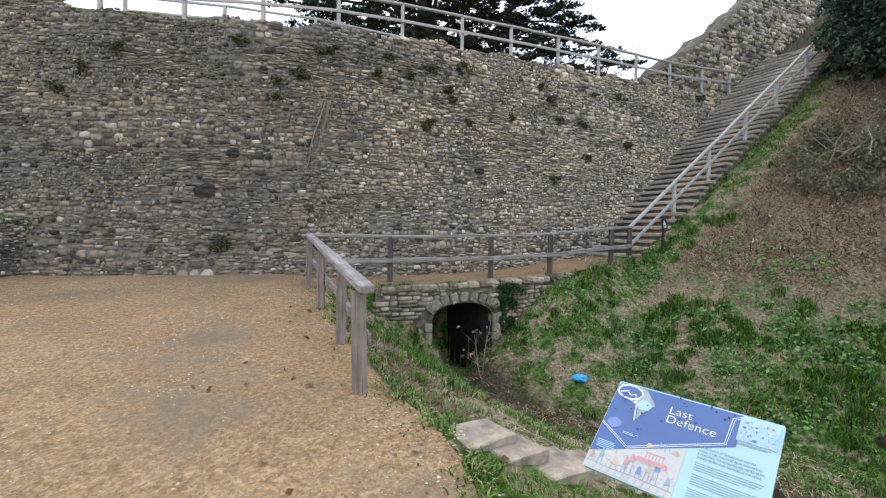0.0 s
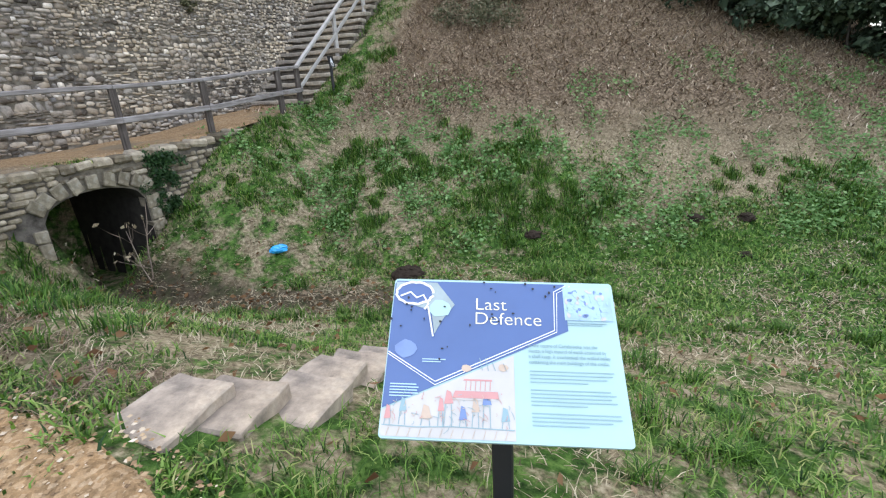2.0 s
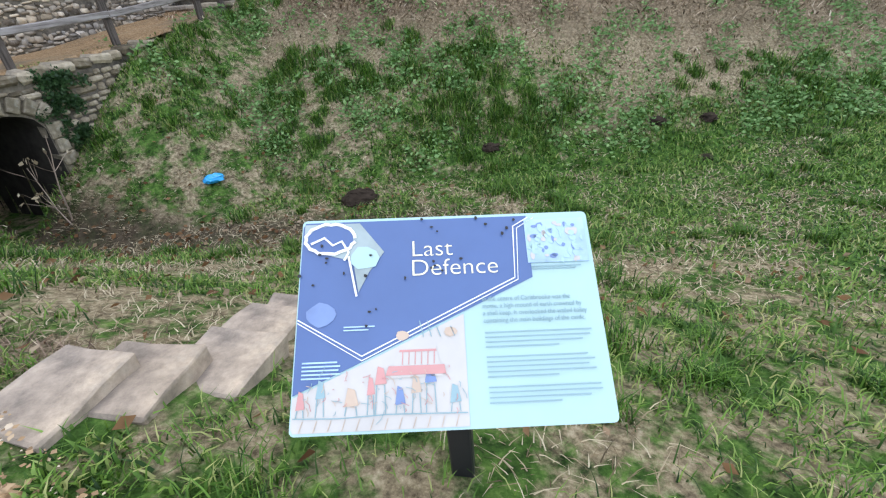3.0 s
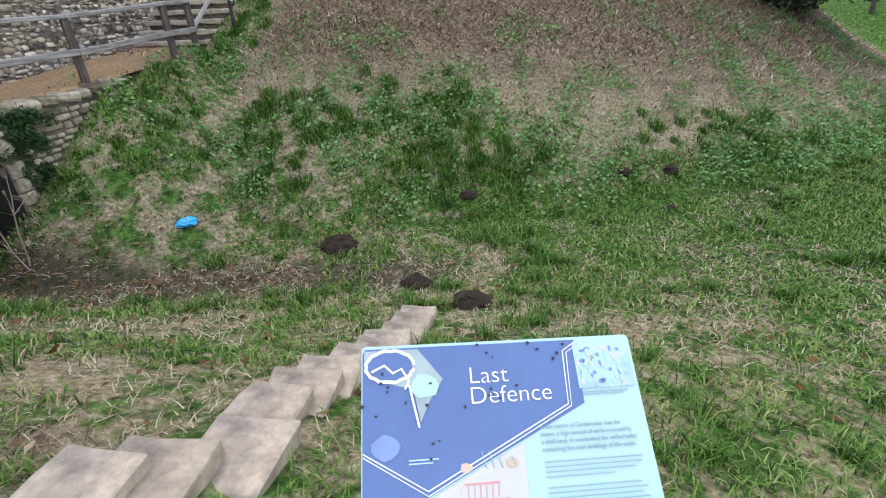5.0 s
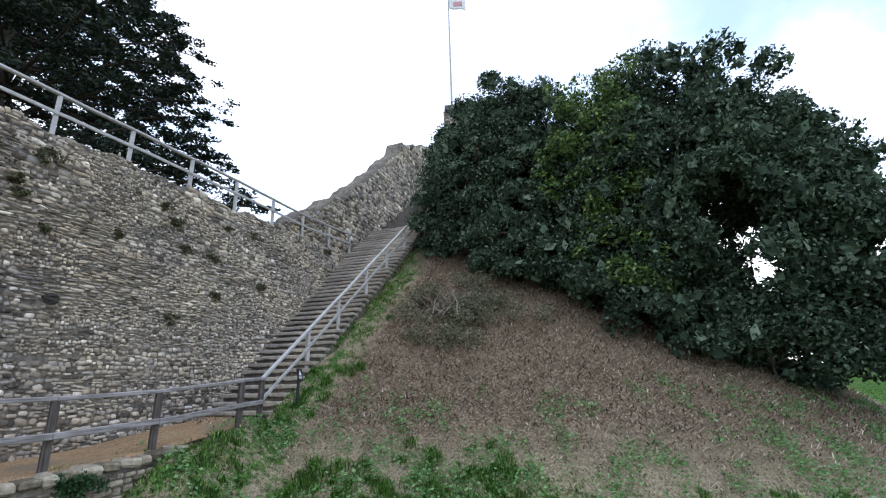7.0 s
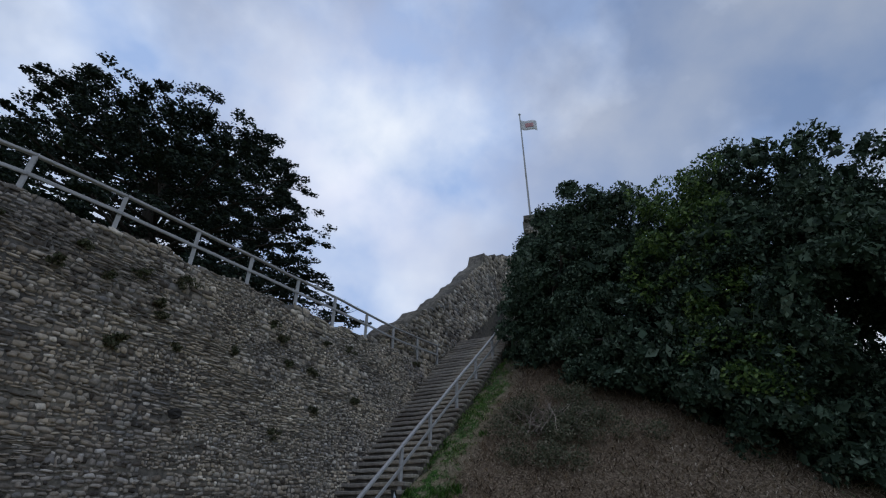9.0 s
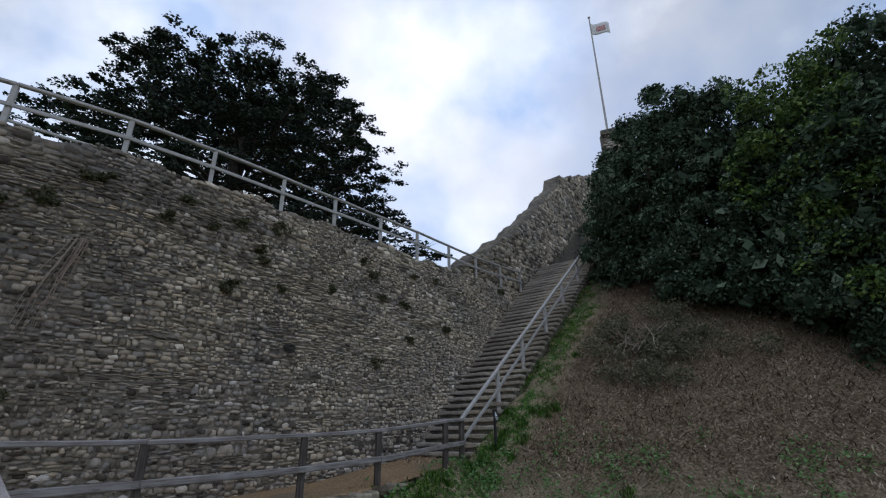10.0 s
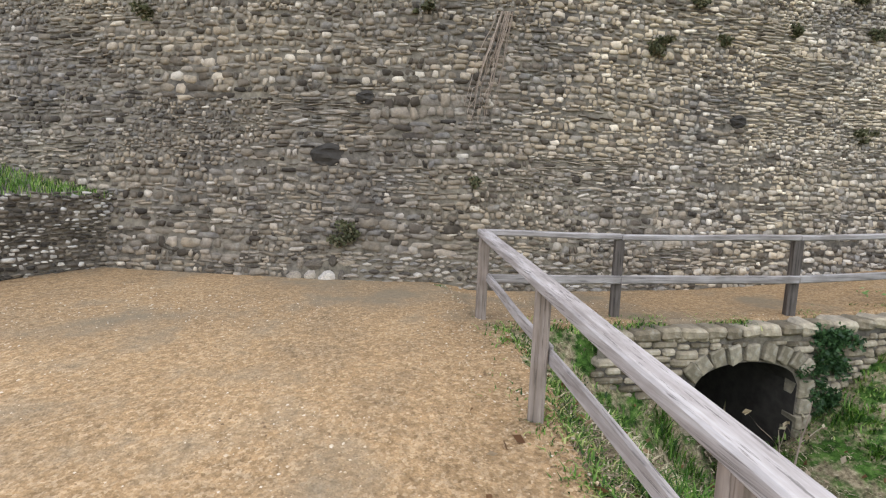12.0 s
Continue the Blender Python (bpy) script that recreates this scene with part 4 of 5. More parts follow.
for s in tp:
    off = float(wall_off(s, 7.6)) + 0.12
    p = sn(s, off)
    post(f4, p.x, p.y, tz_(s), tz_(s) + 1.0, 0.10, 0, M_PAINT)
for a, b in zip(tp, tp[1:]):
    oa, ob_ = float(wall_off(a, 7.6)) + 0.10, float(wall_off(b, 7.6)) + 0.10
    rail(f4, sn(a, oa, tz_(a) + 1.03), sn(b, ob_, tz_(b) + 1.03), 0.10, 0.07, M_PAINT)
    rail(f4, sn(a, oa - 0.05, tz_(a) + 0.52), sn(b, ob_ - 0.05, tz_(b) + 0.52), 0.045, 0.09, M_PAINT, "lower_rail")
f5 = thing("terrace_railing", tuple(sn(0, 15.6, 7)), "second pale timber railing farther back on the terrace", "railing", "railings of the path")
tq = [-2.0, 0.6, 3.2, 5.8, 8.4, 11.0, 13.6, 16.0]
for s in tq:
    p = sn(s, float(wall_off(s, 7.6)) + 2.2)
    post(f5, p.x, p.y, 7.4, 8.45, 0.09, 0, M_PAINT)
for a, b in zip(tq, tq[1:]):
    oa, ob_ = float(wall_off(a, 7.6)) + 2.2, float(wall_off(b, 7.6)) + 2.2
    for z in (8.42, 8.0):
        rail(f5, sn(a, oa, z), sn(b, ob_, z), 0.06, 0.07, M_PAINT)

# ---- information board on a black post ----
TL, TR, BL = Vector((1.081, 3.18, 0.645)), Vector((1.647, 2.587, 0.60)), Vector((0.712, 2.898, 0.275))
board = thing("information_board", (1.22, 2.78, gz1(1.22, 2.78)), "tilted blue and mint information board on a black post", "sign")
inv_b = board.matrix_basis.inverted()
bx = (TR - TL).normalized()
by_ = (TL - BL)
by_ = (by_ - bx * by_.dot(bx)).normalized()
bz = bx.cross(by_)
BM = Matrix.Translation(BL) @ Matrix((bx, by_, bz)).transposed().to_4x4()
BW, BH = 0.84, 0.594


def on_board(name, bm, mat, lift, parent=board, label=""):
    bmesh.ops.translate(bm, vec=(0, 0, lift), verts=bm.verts)
    bmesh.ops.transform(bm, matrix=BM, verts=bm.verts)
    ob = part(name, bm, mat, parent, label)
    ob.matrix_parent_inverse = parent.matrix_world.inverted() if parent is not board else inv_b
    return ob


def poly(pts, t=0.0012):
    """A thin flat shape from (u, v) in parts of the board's width and height."""
    bm = bmesh.new()
    v = [bm.verts.new((a * BW, b * BH, 0)) for a, b in pts]
    f = bm.faces.new(v)
    if f.normal.z < 0 or f.calc_area() >= 0:
        bm.normal_update()
        if f.normal.z < 0:
            f.normal_flip()
    r = bmesh.ops.extrude_face_region(bm, geom=[f])
    bmesh.ops.translate(bm, vec=(0, 0, t), verts=[e for e in r["geom"] if isinstance(e, bmesh.types.BMVert)])
    return bm


def ellipse(cx, cy, rx, ry, n=20, wob=0.0, a0=0.0):
    return [(cx + rx * math.cos(a0 + 2 * math.pi * i / n) * (1 + wob * math.sin(3.1 * i)), cy + ry * math.sin(a0 + 2 * math.pi * i / n) * (1 + wob * math.cos(2.3 * i))) for i in range(n)]


def strip(pts, w):
    """A line of width w (parts of the width) along (u, v) points, as one polygon."""
    left, right = [], []
    for i, p in enumerate(pts):
        a, b = pts[max(0, i - 1)], pts[min(len(pts) - 1, i + 1)]
        dx, dy = (b[0] - a[0]) * BW, (b[1] - a[1]) * BH
        ln = math.hypot(dx, dy)
        nx_, ny_ = -dy / ln * w / 2, dx / ln * w / 2
        left.append((p[0] + nx_ / 1.0, p[1] + ny_ * BW / BH))
        right.append((p[0] - nx_ / 1.0, p[1] - ny_ * BW / BH))
    return left + right[::-1]


bm = bm_box((BW, BH, 0.022), (BW / 2, BH / 2, -0.012), 0.0)
vert_edges = [e for e in bm.edges if abs(e.verts[0].co.z - e.verts[1].co.z) > 0.01]
bmesh.ops.bevel(bm, geom=vert_edges, offset=0.014, segments=4, affect="EDGES", profile=0.5)
on_board("panel", bm, M_PALE, 0, label="pale mint printed panel")
on_board("blue_field", poly([(0.012, 0.985), (0.785, 0.985), (0.785, 0.70), (0.785, 0.665), (0.004, 0.165), (0.004, 0.96)]), M_NAVY, 0.0)
on_board("picture", poly([(0.004, 0.155), (0.545, 0.50), (0.545, 0.012), (0.012, 0.012), (0.004, 0.03)]), M_CREAM, 0.0, label="faded medieval drawing on cream")
on_board("white_line", poly(strip([(0.005, 0.50), (0.215, 0.325), (0.725, 0.665), (0.735, 0.93), (0.79, 0.975)], 0.004)), M_WHITE, 0.0022)
on_board("white_line", poly(strip([(0.005, 0.485), (0.215, 0.305), (0.735, 0.655), (0.748, 0.92), (0.81, 0.972)], 0.003)), M_WHITE, 0.0022)
on_board("small_picture", poly([(0.775, 0.965), (0.985, 0.965), (0.985, 0.735), (0.775, 0.735)]), M_SKYBLUE, 0.0022, label="small blue battle picture")
for i in range(70):
    u, v = 0.785 + 0.185 * rng.random(), 0.745 + 0.2 * rng.random()
    on_board("picture_patch", poly(ellipse(u, v, 0.004 + 0.010 * rng.random(), 0.006 + 0.018 * rng.random(), 7, 0.2, rng.random())), (M_PALE, M_PALE, M_CREAM, M_SKYBLUE, M_BLUEPRINT)[(i * 7) % 5], 0.0036 + 0.0001 * (i % 5))
on_board("aerial_view", poly([(0.01, 0.975), (0.20, 0.975), (0.285, 0.82), (0.235, 0.72), (0.20, 0.62), (0.18, 0.78), (0.12, 0.80), (0.05, 0.83), (0.01, 0.90)]), M_MAPGREEN, 0.0024, label="faded aerial map of a castle")
ring = ellipse(0.10, 0.895, 0.085, 0.078, 28, 0.05) + [ellipse(0.10, 0.895, 0.085, 0.078, 28, 0.05)[0]]
on_board("map_field", poly(ellipse(0.10, 0.895, 0.078, 0.07, 24, 0.05)), M_NAVY, 0.0038)
on_board("map_wall", poly(strip(ring[:-1], 0.011)), M_WHITE, 0.0052)
on_board("map_wall", poly(strip([(0.035, 0.87), (0.08, 0.90), (0.11, 0.86), (0.14, 0.88), (0.165, 0.82), (0.15, 0.78)], 0.008)), M_WHITE, 0.0066)
on_board("map_road", poly(strip([(0.165, 0.80), (0.18, 0.70), (0.195, 0.60)], 0.007)), M_WHITE, 0.0066)
on_board("map_patch", poly(ellipse(0.22, 0.79, 0.05, 0.06, 9, 0.15)), M_PALE, 0.0039)
on_board("old_drawing", poly(ellipse(0.08, 0.52, 0.05, 0.055, 11, 0.12)), M_BLUEPRINT, 0.0024)
for v, w in ((0.455, 0.10), (0.44, 0.08)):
    on_board("text_line", poly([(0.155, v), (0.155 + w, v), (0.155 + w, v + 0.006), (0.155, v + 0.006)]), M_SKYBLUE, 0.0024)
for v, w in ((0.30, 0.11), (0.283, 0.12), (0.266, 0.115), (0.249, 0.12), (0.232, 0.09)):
    on_board("text_line", poly([(0.028, v), (0.028 + w, v), (0.028 + w, v + 0.007), (0.028, v + 0.007)]), M_SKYBLUE, 0.0024)
# the drawing: a throne, robed shapes and a ground line, all as plain patches
for i, (u, w) in enumerate(((0.03, 0.022), (0.09, 0.024), (0.185, 0.036), (0.245, 0.02), (0.275, 0.03), (0.335, 0.026), (0.385, 0.026), (0.43, 0.03), (0.505, 0.028))):
    top = 0.215 + 0.05 * math.sin(i * 2.1) + (0.02 if i > 1 else -0.03)
    on_board("robe_patch", poly([(u - w * 0.3, top), (u + w * 0.3, top - 0.01), (u + w * 0.65, top - 0.075), (u - w * 0.6, top - 0.08)]), (M_RED, M_INK, M_TAN, M_RED, M_RED, M_BLUEPRINT, M_TAN, M_BLUEPRINT, M_INK)[i], 0.0024)
    for k in (-0.4, 0.4):
        on_board("ink_stroke", poly(strip([(u + k * w, top - 0.08), (u + k * w * 1.3, 0.075)], 0.003)), M_INK, 0.0026)
on_board("throne", poly([(0.335, 0.36), (0.45, 0.36), (0.47, 0.225), (0.30, 0.225)]), M_CREAM, 0.0024)
on_board("throne_band", poly([(0.30, 0.275), (0.475, 0.275), (0.48, 0.235), (0.29, 0.235)]), M_RED, 0.0036)
on_board("throne_band", poly([(0.335, 0.345), (0.45, 0.345), (0.452, 0.335), (0.333, 0.335)]), M_RED, 0.0036)
for k in range(6):
    on_board("throne_bar", poly(strip([(0.345 + k * 0.02, 0.335), (0.343 + k * 0.02, 0.28)], 0.003)), M_RED, 0.0038)
on_board("ink_stroke", poly(strip([(0.01, 0.072), (0.15, 0.066), (0.30, 0.075), (0.54, 0.068)], 0.0035)), M_INK, 0.0024)
for k in range(12):
    on_board("ink_stroke", poly(strip([(0.03 + k * 0.043, 0.015), (0.04 + k * 0.043, 0.06)], 0.002)), M_TAN, 0.0024)
for u in (0.40, 0.425, 0.455, 0.50):
    on_board("ink_stroke", poly(strip([(u, 0.475 - 0.03 * (u > 0.45)), (u + 0.012, 0.40)], 0.003)), M_INK, 0.0024)
for i in range(70):
    u, v = 0.03 + 0.5 * rng.random(), 0.09 + 0.17 * rng.random()
    du, dv = 0.012 * rng.normal(), 0.028 * rng.normal()
    on_board("ink_stroke", poly(strip([(u, v), (u + du * 0.5 + 0.004, v + dv * 0.6), (u + du, v + dv)], 0.0018)), (M_INK, M_TAN, M_RED)[i % 3], 0.0040)
for u, v in ((0.345, 0.41), (0.50, 0.42)):
    on_board("robe_patch", poly(ellipse(u, v, 0.022, 0.022, 8, 0.2)), M_TAN, 0.0024)


def lettering(name, text, u, v, size, mat, width=None, x_to=None):
    cu = bpy.data.curves.new(name, "FONT")
    cu.body, cu.size, cu.extrude, cu.offset = text, size, 0.0006, -0.0009 if size > 0.05 else 0.0
    tmp = bpy.data.objects.new(name, cu)
    scene.collection.objects.link(tmp)
    bpy.context.view_layer.update()
    me_ = bpy.data.meshes.new_from_object(tmp.evaluated_get(bpy.context.evaluated_depsgraph_get()))
    bpy.data.objects.remove(tmp)
    xs = [q.co.x for q in me_.vertices]
    k_ = (x_to / (max(xs) - min(xs))) if x_to else 1.0
    me_.transform(BM @ Matrix.Translation((u * BW, v * BH, 0.0028)) @ Matrix.Diagonal((k_, 1, 1, 1)))
    me_.materials.clear()
    me_.materials.append(mat)
    o_ = link(name, me_, parent=board)
    o_.matrix_parent_inverse = inv_b
    return o_


lettering("title", "Last", 0.375, 0.79, 0.070, M_YELLOW, x_to=0.116)
lettering("title", "Defence", 0.373, 0.692, 0.070, M_YELLOW, x_to=0.243)
for i, line in enumerate(("In the centre of Carisbrooke was the", "motte, a high mound of earth crowned by", "a shell keep. It overlooked the walled bailey", "containing the main buildings of the castle.")):
    lettering("paragraph", line, 0.608, 0.555 - i * 0.034, 0.0185, M_INK, x_to=(0.245, 0.275, 0.288, 0.28)[i])
for k in range(2):
    on_board("text_line", poly([(0.785, 0.715 - 0.012 * k), (0.955 - 0.02 * k, 0.715 - 0.012 * k), (0.955 - 0.02 * k, 0.72 - 0.012 * k), (0.785, 0.72 - 0.012 * k)]), M_INK, 0.0012)
v = 0.405
for n_lines, gap_ in ((4, 0.03), (5, 0.03), (4, 0.03)):
    for k in range(n_lines):
        w = 0.31 + 0.05 * rng.random() - (0.1 if k == n_lines - 1 else 0)
        on_board("text_line", poly([(0.61, v), (0.61 + w, v), (0.61 + w, v + 0.0055), (0.61, v + 0.0055)]), M_INK, 0.0012)
        v -= 0.0215
    v -= gap_ * 0.8
for i in range(26):
    u, w = rng.random() * 0.75, rng.random()
    vv = 0.985 - w * (0.8 - u)
    on_board("bird_dropping", poly(ellipse(u, max(0.3 + u * 0.4, vv), 0.003 + 0.004 * rng.random(), 0.004 + 0.006 * rng.random(), 8, 0.3)), M_BLACK, 0.0075, label="dark speck of dirt")
gb = gz1(1.2, 2.74)
cb = BM @ Vector((BW * 0.5, BH * 0.45, -0.02))
ob = part("post", bm_beam((cb.x + 0.10, cb.y + 0.09, gb - 0.25), (cb.x + 0.06, cb.y + 0.06, cb.z + 0.02), 0.085, 0.085, 0.006), M_BLACK, board)
ob.matrix_parent_inverse = inv_b
bm = bm_box((0.5, 0.3, 0.012), (BW / 2, BH / 2, -0.03), 0.003)
on_board("back_bracket", bm, M_BLACK, 0)

# ---- small black warning sign at the stair foot ----
ws = thing("warning_sign", (7.13, 13.86, gz1(7.13, 13.86)), "small black warning sign with a white triangle on a stake", "sign")
iw = ws.matrix_basis.inverted()
zz = 2.02 - ws.location.z
rot45 = pose(0, 0, 0, -12, 0, 28)
ob = part("stake", bm_beam((0, 0.02, -0.2), (0, 0.02, zz + 0.02), 0.06, 0.06, 0.005), M_BLACK, ws)
ob = part("plate", bm_box((0.27, 0.02, 0.29), (0, 0, 0), 0.004), M_BLACK, ws)
ob.matrix_basis = Matrix.Translation((0, -0.03, zz)) @ rot45
bm = bmesh.new()
tri = [bm.verts.new((a, -0.0135, b)) for a, b in ((-0.07, -0.035), (0.07, -0.035), (0, 0.105))]
bm.faces.new(tri)
r = bmesh.ops.extrude_face_region(bm, geom=bm.faces[:])
bmesh.ops.translate(bm, vec=(0, 0.003, 0), verts=[e for e in r["geom"] if isinstance(e, bmesh.types.BMVert)])
ob = part("triangle", bm, M_WHITE, ws, "white warning triangle")
ob.matrix_basis = Matrix.Translation((0, -0.03, zz)) @ rot45
for k in range(3):
    ob = part("text_line", bm_box((0.17 - 0.03 * k, 0.003, 0.014), (0, -0.0135, -0.065 - 0.026 * k)), M_WHITE, ws)
    ob.matrix_basis = Matrix.Translation((0, -0.03, zz)) @ rot45

# ---- stone slabs stepping down the bank ----
bank_steps = thing("bank_steps", (0.1, 4.4, -0.3), "pale sandstone slabs stepping down the grassy bank", "steps", kind="structure")
ibs = bank_steps.matrix_basis.inverted()
line = [(0.33, 4.24, 0.5), (0.58, 4.14, 0.5), (0.92, 4.06, 0.5), (1.19, 4.32, 0.5), (1.45, 4.38, 0.49), (1.73, 4.47, 0.49), (2.02, 4.54, 0.48), (2.29, 4.59, 0.48), (2.57, 4.76, 0.48), (2.82, 4.82, 0.48), (3.12, 5.0, 0.48), (3.44, 5.17, 0.46)]
for i, (x, y, w) in enumerate(line):
    z = gz1(x, y)
    w *= 0.93
    bm = lump(w, 0.2, w * (0.98 if i % 3 else 0.9), 7.7 * i + 3, 0.06)
    bmesh.ops.subdivide_edges(bm, edges=bm.edges[:], cuts=2, use_grid_fill=True)
    for q in bm.verts:
        q.co += noise.noise_vector(q.co * 4 + Vector((i, 0, 0))) * 0.02
    ob = part("slab", bm, M_SLAB, bank_steps)
    ob.matrix_basis = pose(x, y, z - 0.045, 1.5 * math.sin(i * 2.2), 1.5 + 1.5 * math.sin(i * 1.3), 30 + 6 * math.sin(i * 1.7))
    ob.matrix_parent_inverse = ibs

# ---- trees ----


def cluster_points(blobs, n, rng, shell=0.55):
    """Points in the outer part of many small clumps; blobs: rows (x, y, z, rx, ry, rz)."""
    b = np.asarray(blobs, float)
    wgt = b[:, 3] * b[:, 4]
    pick = rng.choice(len(b), n, p=wgt / wgt.sum())
    d = rng.normal(size=(n, 3))
    d /= np.linalg.norm(d, axis=1)[:, None]
    r = (shell + (1 - shell) * rng.random(n)) ** 0.7
    return b[pick, :3] + d * b[pick, 3:] * r[:, None]


def dome(cx, cy, cz, rx, ry, rz, n, rng, rmin, rmax, keep=None):
    """Clumps over a domed crown, uneven, denser on the outside."""
    out = []
    while len(out) < n:
        d = rng.normal(size=3)
        d /= np.linalg.norm(d)
        r = 0.45 + 0.5 * rng.random() ** 0.4
        if d[2] < -0.55:
            continue
        wob = 1 + 0.10 * math.sin(d[0] * 5 + d[2] * 4) + 0.06 * math.sin(d[1] * 9 + 1)
        p = (cx + d[0] * rx * r * wob, cy + d[1] * ry * r * wob, cz + d[2] * rz * r * wob)
        if keep and not keep(p):
            continue
        s = rmin + (rmax - rmin) * rng.random()
        out.append((*p, s * 1.1, s * 1.1, s * 0.8))
    return out


def oak(name, base, blobs, n_leaves, label, size=0.17, young=None, trunks=()):
    t = thing(name, base, label, "tree")
    inv_ = t.matrix_basis.inverted()
    limbs = []
    for b0, b1, r0 in trunks:
        limbs.append(bent(b0, b1, r0, r0 * 0.45, 7, 0.10))
    for k in range(0, len(blobs), max(1, len(blobs) // 26)):
        p = Vector(blobs[k][:3])
        src = min((q for l in limbs for q in l[0][2:]), key=lambda q: (q - p).length)
        limbs.append(bent(src, p, 0.10, 0.025, 5, 0.14))
    o1 = link("trunk", limbs_mesh("trunk", limbs, M_BARK), parent=t)
    o2 = link("crown", leaves("crown", cluster_points(blobs, n_leaves, rng), size, M_OAK_LEAF, rng), parent=t)
    inner = [(a, b, c_, d * 0.8, e * 0.8, f * 0.8) for a, b, c_, d, e, f in blobs]
    o4 = link("inner_foliage", leaves("inner_foliage", cluster_points(inner, n_leaves // 8, rng, 0.1), size * 3.0, M_OAK_LEAF, rng), parent=t)
    for o_ in (o1, o2, o4):
        o_.matrix_parent_inverse = inv_
    if young:
        o3 = link("young_foliage", leaves("young_foliage", cluster_points(young, int(n_leaves * 0.10), rng), size * 1.05, M_YOUNG_LEAF, rng), "brighter yellow-green young foliage", parent=t)
        o3.matrix_parent_inverse = inv_
    return t


blobs1 = dome(18.7, 14.3, 10.7, 3.9, 4.8, 6.3, 480, rng, 0.35, 0.8) + dome(17.6, 13.6, 8.6, 3.0, 4.4, 3.4, 140, rng, 0.35, 0.75)
# the crowns hang down to the slope in front
for x, y, w in ((15.4, 12.9, 1.0), (15.5, 11.6, 1.0)):
    blobs1 += dome(x, y, gz1(x, y) + 1.5, 1.0, w, 1.5, 26, rng, 0.35, 0.65)
oak("evergreen_oak_tree", (18.6, 14.0, gz1(18.6, 14.0)), blobs1, 120000, "dark evergreen oak with grey-green foliage on the mound", 0.14, None,
    [((18.6, 14, gz1(18.6, 14) - 0.3), (18.4, 13.8, 12.0), 0.32), ((18.9, 13.6, gz1(18.9, 13.6) - 0.3), (20.0, 12.2, 11.0), 0.22)])


def open_gap(p):
    # a gap in the crown through which the sky shows, under a leaning limb
    return not (3.9 < p[1] < 5.4 and 4.8 < p[2] < 7.4)


blobs2 = (dome(19.6, 6.9, 7.9, 4.4, 5.2, 6.9, 640, rng, 0.35, 0.75, open_gap) + dome(17.6, 8.4, 6.8, 2.2, 2.8, 3.6, 110, rng, 0.35, 0.75) + dome(20.0, 2.0, 5.4, 2.2, 1.7, 3.8, 90, rng, 0.4, 0.8)
          + dome(19.6, 2.7, 7.4, 2.2, 1.8, 3.2, 110, rng, 0.4, 0.75, open_gap) + dome(19.4, 5.0, 9.3, 1.6, 1.6, 1.8, 60, rng, 0.4, 0.75, open_gap) + dome(18.8, 6.4, 4.6, 1.4, 1.6, 1.6, 40, rng, 0.4, 0.7) + dome(19.4, 3.7, 8.6, 1.8, 1.8, 3.5, 80, rng, 0.4, 0.75, open_gap))
for x, y, w, up in ((15.8, 10.3, 1.0, 1.7), (15.9, 8.9, 1.0, 1.6), (16.1, 7.5, 1.0, 1.4), (16.6, 6.2, 1.0, 1.1), (17.7, 5.1, 0.9, 1.0), (19.6, 3.9, 0.9, 0.9)):
    blobs2 += dome(x, y, gz1(x, y) + up, 1.0, w, 1.5, 26, rng, 0.35, 0.65)
young = dome(15.9, 8.2, 5.8, 1.0, 1.8, 2.8, 50, rng, 0.3, 0.55) + dome(16.6, 8.8, 10.4, 1.6, 2.4, 3.8, 80, rng, 0.3, 0.6)
oak("evergreen_oak_tree", (19.8, 6.2, gz1(19.8, 6.2)), blobs2, 155000, "broad domed evergreen oak with a gap in its crown", 0.145, young,
    [((19.8, 6.2, gz1(19.8, 6.2) - 0.3), (19.4, 5.8, 9.5), 0.38), ((20.0, 5.4, gz1(20, 5.4) - 0.3), (20.4, 1.6, 7.4), 0.26), ((22.0, 0.3, gz1(22, 0.3) - 0.3), (21.8, 0.6, 8.0), 0.3), ((19.6, 6.8, gz1(19.6, 6.8) - 0.3), (18.2, 8.4, 8.0), 0.2)])
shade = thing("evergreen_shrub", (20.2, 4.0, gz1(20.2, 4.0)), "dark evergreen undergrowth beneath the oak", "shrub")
sb = dome(19.6, 4.0, 2.9, 1.9, 2.8, 2.0, 60, rng, 0.5, 0.8) + dome(20.6, 0.6, 2.7, 1.6, 2.2, 1.9, 48, rng, 0.5, 0.8) + dome(17.9, 7.2, 4.4, 1.3, 2.6, 1.5, 34, rng, 0.45, 0.75) + dome(19.0, 9.0, 5.6, 1.6, 3.4, 1.7, 45, rng, 0.45, 0.8) + dome(18.4, 5.4, 3.3, 1.2, 3.0, 1.5, 60, rng, 0.45, 0.75)
link("foliage", leaves("foliage", cluster_points(sb, 50000, rng), 0.16, M_OAK_LEAF, rng), parent=shade).matrix_parent_inverse = shade.matrix_basis.inverted()
for k in range(7):
    px_, py_ = 19.6 + 0.7 * rng.normal(), 4.0 + 1.4 * rng.normal()
    st_ = bent((px_, py_, gz1(px_, py_) - 0.2), (px_ + 0.6 * rng.normal(), py_ + 0.6 * rng.normal(), gz1(px_, py_) + 2.2), 0.05, 0.015, 5, 0.1)
    link("stem", limbs_mesh("stem", [st_], M_BARK, 5), parent=shade).matrix_parent_inverse = shade.matrix_basis.inverted()
shr = thing("bramble_shrub", (12.3, 12.7, gz1(12.3, 12.7)), "low grey-green leggy shrub on the slope near the stairs", "shrub")
sb = []
